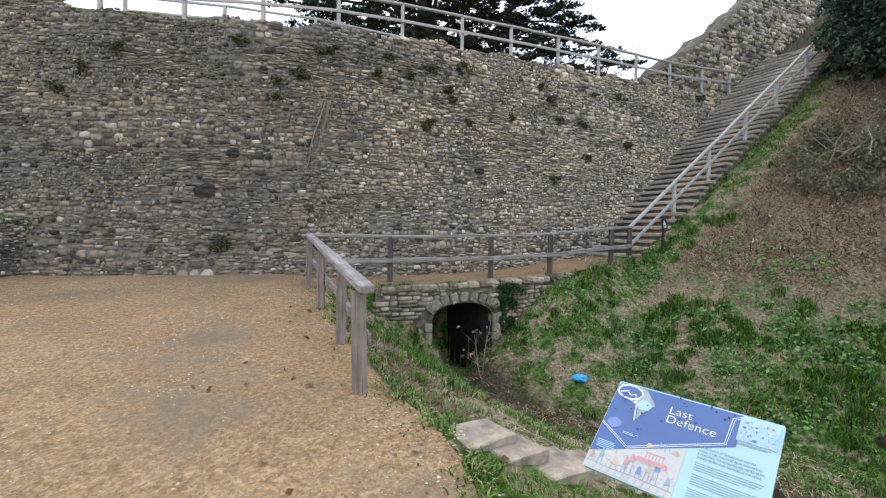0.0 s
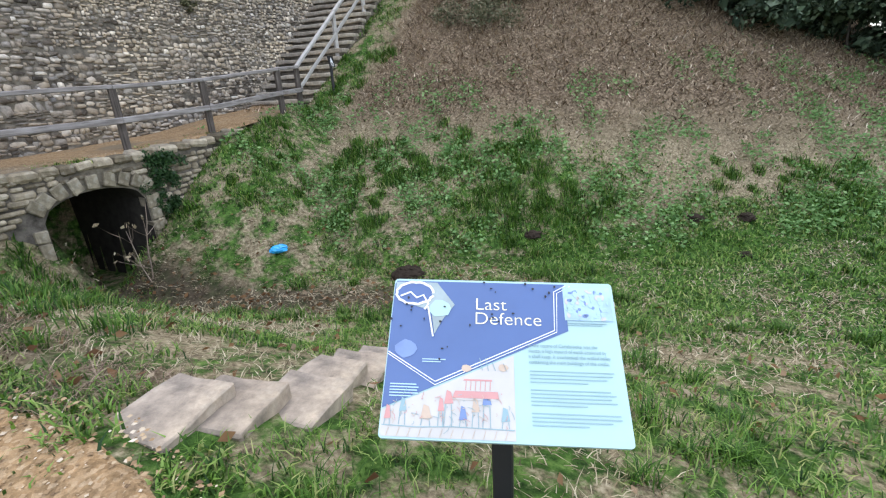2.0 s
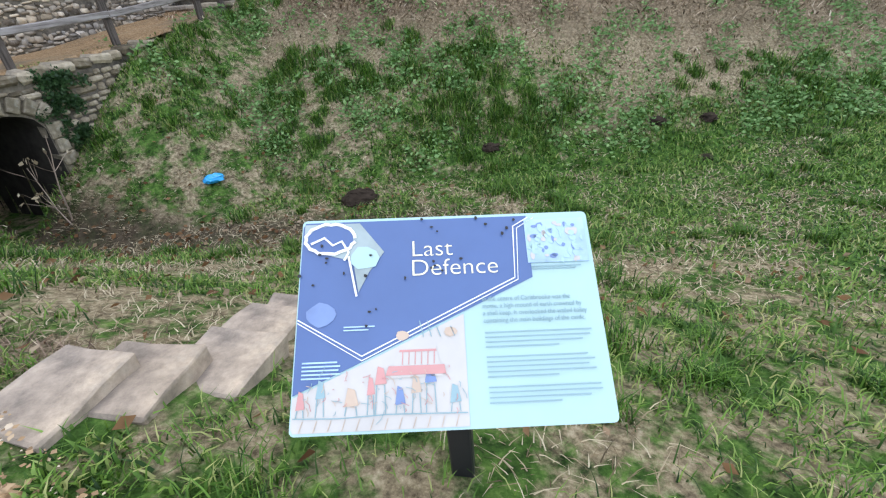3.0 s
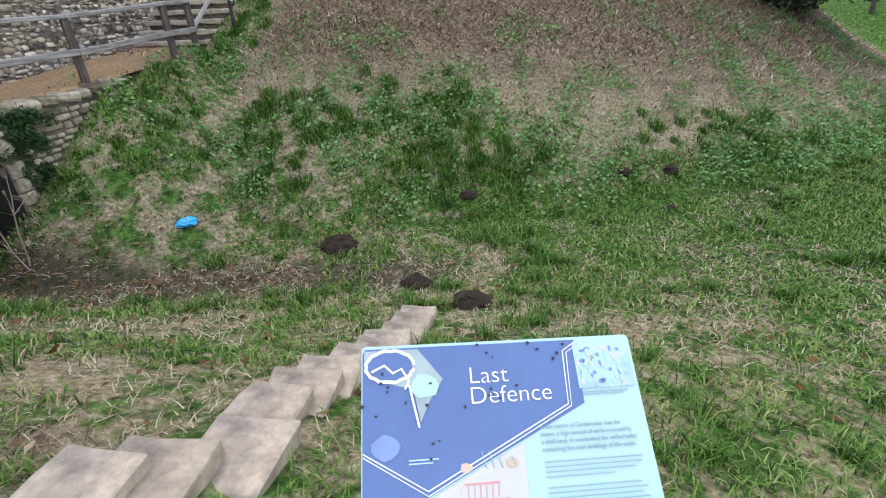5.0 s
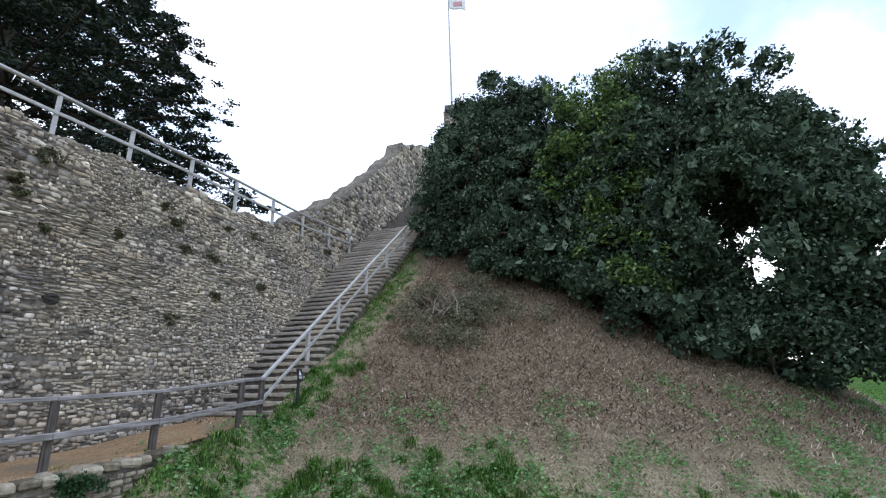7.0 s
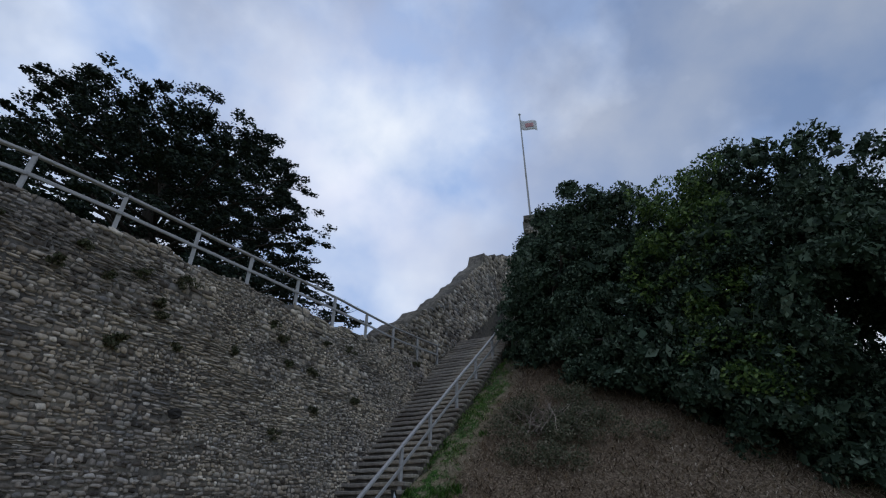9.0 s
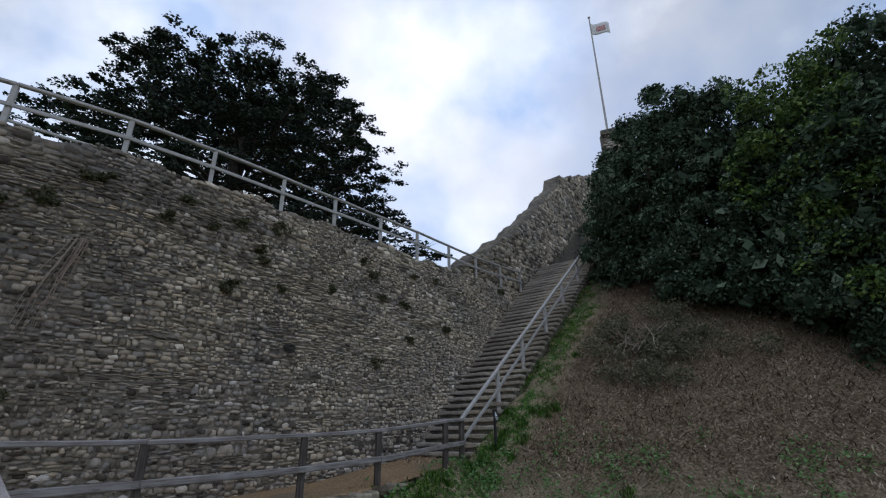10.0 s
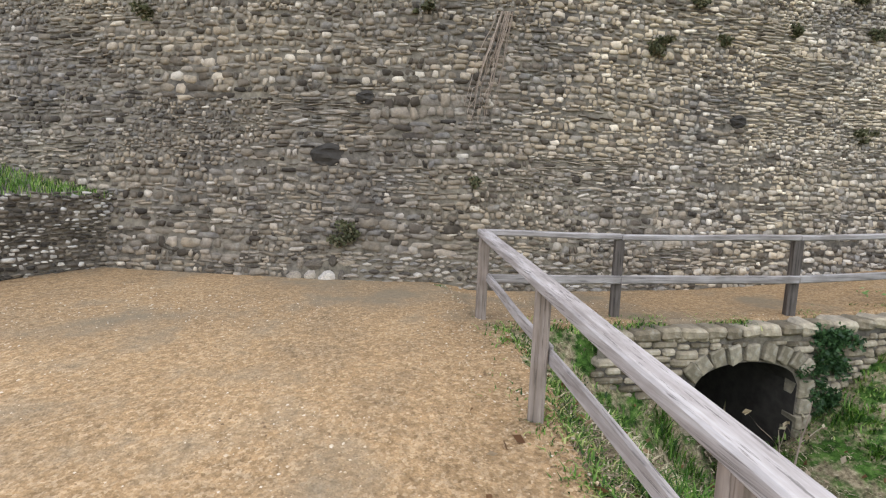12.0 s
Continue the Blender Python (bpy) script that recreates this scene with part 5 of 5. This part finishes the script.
for _ in range(46):
    a, b = 12.3 + 0.9 * rng.normal(), 12.7 + 0.9 * rng.normal()
    sb.append((a, b, gz1(a, b) + 0.1 + 0.6 * rng.random(), 0.5, 0.5, 0.35))
link("foliage", leaves("foliage", cluster_points(sb, 13000, rng, 0.2), 0.08, M_BRAMBLE, rng), parent=shr).matrix_parent_inverse = shr.matrix_basis.inverted()
tw = [bent((12.3 + rng.normal() * 0.5, 12.7 + rng.normal() * 0.5, gz1(12.3, 12.7) - 0.1), (12.3 + rng.normal() * 0.7, 12.7 + rng.normal() * 0.7, gz1(12.3, 12.7) + 0.4 + 0.6 * rng.random()), 0.02, 0.006, 4, 0.2) for _ in range(90)]
link("stem_tangle", limbs_mesh("stem_tangle", tw, M_VINE, 4), parent=shr).matrix_parent_inverse = shr.matrix_basis.inverted()

# the cedar on the terrace: tiers of flat, drooping sprays
cedar = thing("cedar_tree", (0.3, 29.0, 7.4), "large dark cedar with flat tiered branches behind the wall", "tree")
ic = cedar.matrix_basis.inverted()
limbs = [bent((0.3, 29, 7.0), (0.2, 29, 22.2), 0.75, 0.18, 9, 0.03)]
sprays = []
for k in range(112):
    t = k / 111
    z = 8.8 + 12.4 * round(t * 8) / 8 + 0.18 * rng.normal()
    reach = (11.9 - 6.0 * t ** 2.6) * (0.70 + 0.30 * rng.random())
    a = k * 2.39996 + 0.4 * rng.random()
    src = Vector((1.2 - 1.2 * t, 29, z))
    end = src + Vector((math.cos(a) * reach, math.sin(a) * reach * 0.8, 0.5 * t + 0.3 + 0.35 * rng.random()))
    l = bent(src, end, 0.17 * (1.2 - t), 0.03, 6, 0.06, 0.04)
    limbs.append(l)
    sprays.append((*l[0][-1], 0.4, 0.4, 0.10))
    for q in range(7):
        w = rng.random()
        p = l[0][-1] + (l[0][-1] - l[0][-3]).normalized() * (0.5 * w) + Vector((0.15 * rng.normal(), 0.15 * rng.normal(), -0.10 * w))
        sprays.append((*p, 0.34 - 0.22 * w, 0.34 - 0.22 * w, 0.07))
    for q in range(24):
        w = 0.22 + 0.78 * rng.random() ** 0.8
        p = l[0][min(6, int(w * 6))].lerp(l[0][min(6, int(w * 6) + 1)], rng.random())
        side = rng.normal() * (0.4 + 1.3 * math.sin(w * 2.6))
        sprays.append((p.x - math.sin(a) * side, p.y + math.cos(a) * side, p.z + 0.10 + 0.10 * rng.normal(), 0.5, 0.5, 0.12))
link("trunk", limbs_mesh("trunk", limbs, M_BARK, 6), parent=cedar).matrix_parent_inverse = ic
link("inner_needles", leaves("inner_needles", cluster_points(sprays, 60000, rng, 0.1), 0.22, M_CEDAR, rng, flat=0.9), parent=cedar).matrix_parent_inverse = ic
link("needles", leaves("needles", cluster_points(sprays, 115000, rng, 0.2), 0.15, M_CEDAR, rng, flat=0.75), parent=cedar).matrix_parent_inverse = ic


def bare_tree(name, base, h, spread, label, n=5, seed=1, r0=0.2):
    """A leafless tree: a trunk with limbs forking four times."""
    rs = random.Random(seed)
    t = thing(name, base, label, "tree")
    out = []

    def grow(p, dirv, ln, r, depth):
        q = p + dirv * ln
        out.append(bent(p, q, r, r * 0.62, 4, 0.08))
        if depth:
            for _ in range(3 if depth < 4 else 4):
                nd = (dirv + Vector((rs.gauss(0, spread), rs.gauss(0, spread), rs.gauss(0.12, spread * 0.5)))).normalized()
                grow(p.lerp(q, 0.55 + 0.45 * rs.random()), nd, ln * (0.62 + 0.2 * rs.random()), r * 0.55, depth - 1)
    grow(Vector(base), Vector((0, 0, 1)), h * 0.32, r0, n)
    link("branches", limbs_mesh("branches", out, M_BARK, 4), parent=t).matrix_parent_inverse = t.matrix_basis.inverted()
    return t


bare_tree("bare_tree", (15.5, 39.5, 7.3), 14.0, 0.55, "leafless tree seen far behind the terrace", 4, 3)
for i, (x, y, h) in enumerate(((40, -4, 11), (46, -12, 12), (52, 1, 13), (58, -8, 13), (48, 6, 12), (44, 1, 10), (50, -5, 12), (43, -9, 11), (60, 4, 14), (55, -16, 13))):
    bare_tree("bare_tree", (x, y, gz1(x, y) - 0.1), h, 0.5, "leafless winter tree in the distance", 4, 11 + i)

# ---- small things ----
bag = thing("plastic_bag", (3.26, 9.97, gz1(3.26, 9.97)), "crumpled bright blue plastic packet lying in the grass", "litter")
bm = bmesh.new()
bmesh.ops.create_icosphere(bm, subdivisions=3, radius=0.13)
for v in bm.verts:
    v.co += noise.noise_vector(v.co * 14) * 0.05
    v.co.z = v.co.z * 0.55 + 0.08
    v.co.x *= 1.25
part("packet", bm, M_CYAN, bag)

for i, (x, y, r) in enumerate(((4.61, 7.85, 0.30), (4.36, 6.0, 0.20), (4.18, 4.95, 0.24), (6.9, 6.9, 0.15), (9.2, 4.9, 0.15), (9.9, 4.25, 0.15), (8.9, 3.9, 0.12))):
    z = gz1(x, y)
    bm = bmesh.new()
    bmesh.ops.create_icosphere(bm, subdivisions=4, radius=r)
    for v in bm.verts:
        v.co += noise.noise_vector(v.co * 9 + Vector((i * 3, 0, 0))) * 0.07 + noise.noise_vector(v.co * 30) * 0.025
        v.co.z *= 0.5
    me = bpy.data.meshes.new("molehill")
    bm.to_mesh(me)
    bm.free()
    me.materials.append(M_MOLE)
    ob = link("molehill", me, "fresh dark molehill of loose earth in the grass", "molehill", "molehills in the ditch")
    ob.matrix_basis = pose(x, y, z)


def wall_tuft(s, z, r, n, mat, label, squash=0.7):
    p = wall_place(np.array(s), np.array(z), np.array(0.10))
    t = thing("wall_plant", tuple(p), label, "plant", "plants on the wall")
    b = [(p[0] + rng.normal() * r * 0.4, p[1] + rng.normal() * r * 0.25, p[2] + rng.normal() * r * 0.4 * squash, r * 0.55, r * 0.45, r * 0.5 * squash) for _ in range(7)]
    link("foliage", leaves("foliage", cluster_points(b, n, rng, 0.1), 0.075, mat, rng), parent=t).matrix_parent_inverse = t.matrix_basis.inverted()


TUFTS = [(2.27, 5.77, 0.3), (-1.87, 6.07, 0.28), (0.82, 6.55, 0.22), (0.43, 1.29, 0.38), (2.82, 6.51, 0.2), (4.32, 6.11, 0.25), (4.79, 6.74, 0.2), (5.39, 6.22, 0.2), (6.05, 6.62, 0.3), (7.14, 6.73, 0.4), (3.13, 6.59, 0.2), (1.71, 5.54, 0.2), (1.66, 5.12, 0.2), (-3.2, 4.96, 0.3), (-2.61, 5.51, 0.25), (10.7, 6.41, 0.3), (12.04, 5.59, 0.25), (5.86, 4.79, 0.25), (14.03, 6.93, 0.3), (14.2, 5.08, 0.25), (11.01, 5.59, 0.2), (12.01, 4.4, 0.25), (7.28, 5.1, 0.2), (10.45, 3.55, 0.25), (19.07, 7.73, 0.3), (6.67, 6.02, 0.2), (6.74, 5.76, 0.2), (12.76, 6.78, 0.2), (8.97, 5.45, 0.2), (2.44, 2.19, 0.15), (5.95, 4.92, 0.2), (10.32, 6.72, 0.2)]
for s, z, r in TUFTS:
    wall_tuft(s, z, r * 0.8, int(100 + 700 * r), M_WALLPLANT, "dark dry plant growing out of the wall")
# holes in the masonry: flat dark lumps, their shade painted into the colour
for s, z, w, h in [(0.08, 2.57, 0.58, 0.35), (0.67, 3.55, 0.31, 0.2), (7.56, 3.58, 0.35, 0.21)]:
    p = wall_place(np.array(s), np.array(z), np.array(0.02))
    hole = thing("wall_hole", tuple(p), "putlog hole in the rubble wall, its shade painted dark", "hole", kind="structure", rz=24.08)
    bm = bmesh.new()
    bmesh.ops.create_icosphere(bm, subdivisions=3, radius=0.5)
    for v in bm.verts:
        v.co = Vector((v.co.x * w, v.co.y * 0.12, v.co.z * h)) + noise.noise_vector(v.co * 3) * 0.05
    part("recess", bm, M_RECESS_SHADE, hole)
# dry vine stems running down the wall
vine = thing("dry_vine", tuple(wall_place(np.array(4.06), np.array(5.0), np.array(0.06))), "dry brown vine stems hanging down the wall", "plant")
vl = []
for k in range(18):
    a = rng.normal() * 0.12
    p = [Vector(wall_place(np.array(3.00 + a * (0.6 + 0.8 * t) - 0.45 * t), np.array(5.11 - 2.0 * t * (0.7 + 0.3 * rng.random())), np.array(0.07 + 0.02 * rng.random()))) for t in np.linspace(0, 1, 7)]
    vl.append((p, [0.008] * 4 + [0.005] * 3))
link("stem_tangle", limbs_mesh("stem_tangle", vl, M_VINE, 4), parent=vine).matrix_parent_inverse = vine.matrix_basis.inverted()

# ivy on the bridge
ivy = thing("ivy", tuple(sn(6.75, CB - 0.05, 0.3)), "dark green ivy hanging over the bridge arch", "plant")
b = [(*sn(6.66 + 0.06 * t + 0.22 * rng.normal() * (1 - 0.55 * t), CB - 0.06 - 0.06 * rng.random(), 0.40 - 1.15 * t), 0.13, 0.05, 0.13) for t in rng.random(34) ** 1.5]
link("foliage", leaves("foliage", cluster_points(b, 2300, rng, 0.1), 0.06, M_IVY, rng), parent=ivy).matrix_parent_inverse = ivy.matrix_basis.inverted()
# thin sapling in front of the arch
sap = thing("sapling", (1.35, 10.95, -1.95), "thin leafless sapling in front of the arch", "plant")
sl = [bent((1.3, 10.9, -2.0), (1.55, 11.1, -0.35), 0.018, 0.005, 6, 0.06), bent((1.35, 10.9, -2.0), (1.15, 10.95, -0.7), 0.014, 0.004, 6, 0.08)]
for k in range(14):
    a = sl[k % 2][0][2 + k % 4]
    sl.append(bent(a, a + Vector((rng.normal() * 0.2, rng.normal() * 0.15, 0.15 + 0.25 * rng.random())), 0.006, 0.002, 3, 0.1))
link("stem", limbs_mesh("stem", sl, M_VINE, 5), parent=sap).matrix_parent_inverse = sap.matrix_basis.inverted()
lp = np.array([l[0][-1] for l in sl[2:]])
link("leaves", leaves("sap_leaves", np.repeat(lp, 2, 0) + rng.normal(size=(len(lp) * 2, 3)) * 0.02, 0.09, M_STRAW, rng), parent=sap).matrix_parent_inverse = sap.matrix_basis.inverted()

# ---- grass, stems, weeds, pebbles ----


def scatter(n, x0, x1, y0, y1):
    return x0 + (x1 - x0) * rng.random(n), y0 + (y1 - y0) * rng.random(n)


def off_path(x, y, margin=0.05):
    return x > np.interp(y, EDGE_Y, EDGE_X) + margin


def grown(name, label, x, y, h, w, lean, mat):
    link(name, blades(name, x, y, h, w, lean, mat, rng), label, "grass", "", "stuff")


# tufts: clumps of blades about seeds
def tufts(n, x0, x1, y0, y1, per, spread, chance):
    x, y = scatter(n, x0, x1, y0, y1)
    keep_ = off_path(x, y) & (rng.random(n) < chance(x, y)) & (ground_z(x, y) < 9.3)
    x, y = x[keep_], y[keep_]
    x, y = np.repeat(x, per) + rng.normal(size=len(x) * per) * spread, np.repeat(y, per) + rng.normal(size=len(y) * per) * spread
    k = off_path(x, y, -0.05)
    return x[k], y[k]


def clear(x, y):
    # the slabs and the tunnel mouth stay free
    q, _ = to_line(x, y, tuple((a, b_, 0) for a, b_, c_ in line))
    return (q > 0.20 + 0.14 * rng.random(len(x)))


def patch(x, y, k=1.1, seed=61):
    return fbm(x * k, y * k, seed)


x, y = tufts(56000, -2.2, 19, -2.5, 20, 9, 0.055, lambda a, b_: smooth(0.42, 0.60, patch(a, b_)) * np.clip(zones(a, b_)[0] * 1.5 - 0.1, 0, 1))
k = clear(x, y)
x, y = x[k], y[k]
n = len(x)
dist = np.hypot(x - 0.3, y - 2.2)
grown("grass_tufts", "long green winter grass in tufts on the banks", x, y, (0.05 + 0.08 * rng.random(n)), 0.006 + 0.0022 * np.minimum(dist, 8) * (0.6 + 0.6 * rng.random(n)), 1.0, M_GRASS)
x, y = tufts(38000, -2.2, 19, -2.5, 18, 8, 0.08, lambda a, b_: np.maximum(smooth(0.40, 0.62, 1 - patch(a, b_)) * 0.75, 0.7 * (1 - zones(a, b_)[0]) * (a > 4)) * (1 - zones(a, b_)[1]))
k = clear(x, y)
x, y = x[k], y[k]
n = len(x)
dist = np.hypot(x - 0.3, y - 2.2)
grown("dry_grass", "matted straw-coloured dead grass", x, y, 0.03 + 0.05 * rng.random(n), 0.005 + 0.002 * np.minimum(dist, 8) * (0.6 + 0.6 * rng.random(n)), 2.2, M_STRAW)
# round tussocks on the mound's lower flank and the near bank
cx, cy = scatter(5200, -1.5, 13.5, 1.0, 15)
lush = zones(cx, cy)
hill_ = smooth(0.2, 1.4, MR - np.hypot(cx - MX, cy - MY))
k = off_path(cx, cy, 0.25) & (rng.random(len(cx)) < np.where(hill_ > 0.5, lush[0] * 1.0 * smooth(0.40, 0.54, patch(cx, cy, 0.8, 17)), 0.16 * smooth(0.45, 0.6, patch(cx, cy, 0.8, 17)))) & clear(cx, cy) & (ground_z(cx, cy) < 7) & (lush[2] < 0.35) & (rng.random(len(cx)) < 0.3 + 0.7 * smooth(1.2, 2.2, to_line(cx, cy, RIDGE)[0]))
cx, cy = cx[k], cy[k]
cr = 0.07 + 0.11 * rng.random(len(cx))
x, y = np.repeat(cx, 85), np.repeat(cy, 85)
rr = np.repeat(cr, 85)
x, y = x + rng.normal(size=len(x)) * rr * 0.6, y + rng.normal(size=len(x)) * rr * 0.6
k = clear(x, y)
x, y, rr = x[k], y[k], rr[k]
n = len(x)
dist = np.hypot(x - 0.3, y - 2.2)
grown("grass_tussocks", "thick dark green grass tussocks on the mound's foot", x, y, 0.07 + rr * (0.4 + 0.9 * rng.random(n)), 0.007 + 0.0014 * np.minimum(dist, 9), 0.8, M_TUSSOCK)
x, y = scatter(72000, 4.5, 22, -9, 9)
k = off_path(x, y) & (rng.random(len(x)) < (1 - zones(x, y)[1]) * zones(x, y)[0] * 1.2) & (ground_z(x, y) < 0.5)
x, y = x[k], y[k]
n = len(x)
grown("lawn", "short bright green grass on the ditch floor", x, y, 0.05 + 0.05 * rng.random(n), 0.02 + 0.02 * rng.random(n), 0.8, M_LAWN)
x, y = scatter(115000, 5, 24, -2, 20)
k = (rng.random(len(x)) < zones(x, y)[1]) & (ground_z(x, y) < 10)
x, y = x[k], y[k]
n = len(x)
grown("dead_stems", "flattened brown dead bracken stems on the mound", x, y, 0.07 + 0.12 * rng.random(n), 0.010 + 0.022 * rng.random(n), 3.2, M_STEM)
# dry bracken and litter along the foot of the railing
y = 4.3 + 4.9 * rng.random(11000)
x = np.interp(y, EDGE_Y, EDGE_X) - 0.12 + 0.85 * rng.random(11000) ** 1.3
k = (rng.random(len(x)) < smooth(4.3, 5.0, y) * (1.1 - smooth(7.2, 9.2, y)) * smooth(0.30, 0.5, patch(x, y, 1.3, 55))) & clear(x, y)
x, y = x[k], y[k]
n = len(x)
edge_z = lambda a, b_: np.maximum(ground_z(a, b_), np.where(off_path(a, b_, 0), -9, gravel_z(a, b_) - 0.02))
link("dry_litter", blades("dry_litter", x, y, 0.03 + 0.05 * rng.random(n), 0.004 + 0.006 * rng.random(n), 3.0, M_LITTER, rng, edge_z), "flattened brown dead bracken along the railing's foot", "litter", "", "stuff")
# grass creeping over the gravel's edge and along the bridge top
ey = 3.2 + 10.4 * rng.random(1500)
ex = np.interp(ey, EDGE_Y, EDGE_X) + 0.16 * rng.normal(size=1500) * np.where(ey > 10.3, 2.2, 1.0) - np.where(ey > 10.3, 0.1, 0)
ok = patch(ex, ey, 1.6, 91) > 0.47
ex, ey = np.repeat(ex[ok], 7), np.repeat(ey[ok], 7)
ex, ey = ex + 0.05 * rng.normal(size=len(ex)), ey + 0.05 * rng.normal(size=len(ex))
ok = clear(ex, ey)
ex, ey = ex[ok], ey[ok]
n = len(ex)
edge_z = lambda a, b_: np.maximum(ground_z(a, b_), np.where((b_ > 10.4) | ~off_path(a, b_, 0), gravel_z(a, b_) - 0.03, -9))
link("edge_grass", blades("edge_grass", ex, ey, 0.04 + 0.08 * rng.random(n), 0.01 + 0.012 * rng.random(n), 0.9, M_GRASS, rng, edge_z), "short grass creeping over the gravel edge", "grass", "", "stuff")
# broad-leaved weeds on the lower slope
x, y = scatter(34000, 3.5, 22, -2, 14)
d_ = np.hypot(x - MX, y - MY)
u_ = MR - d_
k = (u_ > 0.2) & (u_ < 7.0) & (rng.random(len(x)) < np.maximum(smooth(0.48, 0.66, patch(x, y, 1.7, 77)) * 0.8 * (1 - smooth(3, 6, u_)), 0.75 * smooth(0.42, 0.55, patch(x, y, 0.9, 78)) * smooth(7, 9, x) * (1 - smooth(0.9, 2.2, u_))))
x, y = np.repeat(x[k], 5), np.repeat(y[k], 5)
x, y = x + rng.normal(size=len(x)) * 0.10, y + rng.normal(size=len(x)) * 0.10
c3 = np.stack([x, y, ground_z(x, y) + 0.05 + 0.10 * rng.random(len(x))], 1)
link("weeds", leaves("weeds", c3, 0.08, M_WEED, rng, flat=0.6), "pale green nettles and weeds on the lower slope", "weeds", "", "stuff")
# fallen leaves
x, y = scatter(5200, -2.4, 6, 1, 11.4)
e_ = x - np.interp(y, EDGE_Y, EDGE_X)
f_, _ = to_line(x, y, FLOOR)
k = (rng.random(len(x)) < np.where(e_ > 0, 0.10 + 0.5 * np.exp(-e_ * 2.2) * (y > 4.5) + 0.9 * np.exp(-f_ * 1.5) * (y > 7), 0.045))
x, y = x[k], y[k]
c3 = np.stack([x, y, np.maximum(ground_z(x, y), np.where(off_path(x, y, 0), -9, gravel_z(x, y))) + 0.03 + 0.02 * rng.random(len(x))], 1)
link("fallen_leaves", leaves("fallen_leaves", c3, 0.085, M_DEADLEAF, rng, flat=0.75), "brown fallen leaves on grass and gravel", "leaves", "", "stuff")
# pebbles
nP = 36000
y = 0.6 + 11.5 * rng.random(nP) ** 1.15
x = np.interp(y, EDGE_Y, EDGE_X) + 0.06 - 7.0 * rng.random(nP) ** 1.1
z = gravel_z(x, y) + 0.012
r = 0.004 + 0.011 * rng.random(nP) ** 2.5
oct_v = np.array([(1, 0, 0), (-1, 0, 0), (0, 1, 0), (0, -1, 0), (0, 0, 0.7), (0, 0, -0.5)], float)
oct_f = np.array([(0, 2, 4), (2, 1, 4), (1, 3, 4), (3, 0, 4)])
a = rng.random(nP) * 6.28
v = oct_v[None] * (r[:, None] * (0.7 + 0.6 * rng.random((nP, 6))))[:, :, None]
ca, sa = np.cos(a)[:, None], np.sin(a)[:, None]
v = np.stack([v[:, :, 0] * ca * 1.3 - v[:, :, 1] * sa, v[:, :, 0] * sa * 1.3 + v[:, :, 1] * ca, v[:, :, 2]], 2) + np.stack([x, y, z], 1)[:, None]
me = mesh_arrays("pebbles", v.reshape(-1, 3), (oct_f[None] + (np.arange(nP) * 6)[:, None, None]).reshape(-1, 3), M_PEBBLE)
link("pebbles", me, "loose ochre pebbles on the gravel", "gravel", "", "stuff")

# ---- single stones of the wall, low down beside the path ----
shapes = []
for i in range(10):
    bm = lump(1, 1, 1, i * 4.1, 0.36)
    me = bpy.data.meshes.new("stone")
    bm.to_mesh(me)
    bm.free()
    me.materials.append(M_STONE_OBJ)
    shapes.append(me)
for i, (s, z, w, h) in enumerate(every[pick]):
    ob = new("stone", shapes[i % 10])
    ob.parent = wall_main
    p = wall_place(np.array(s), np.array(z), np.array(-0.02 + 0.02 * rng.random()))
    ob.matrix_basis = pose(*p, 0, (rng.random() - 0.5) * 8, 24.08) @ Matrix.Diagonal((w - 0.02, 0.10, h - 0.018, 1))
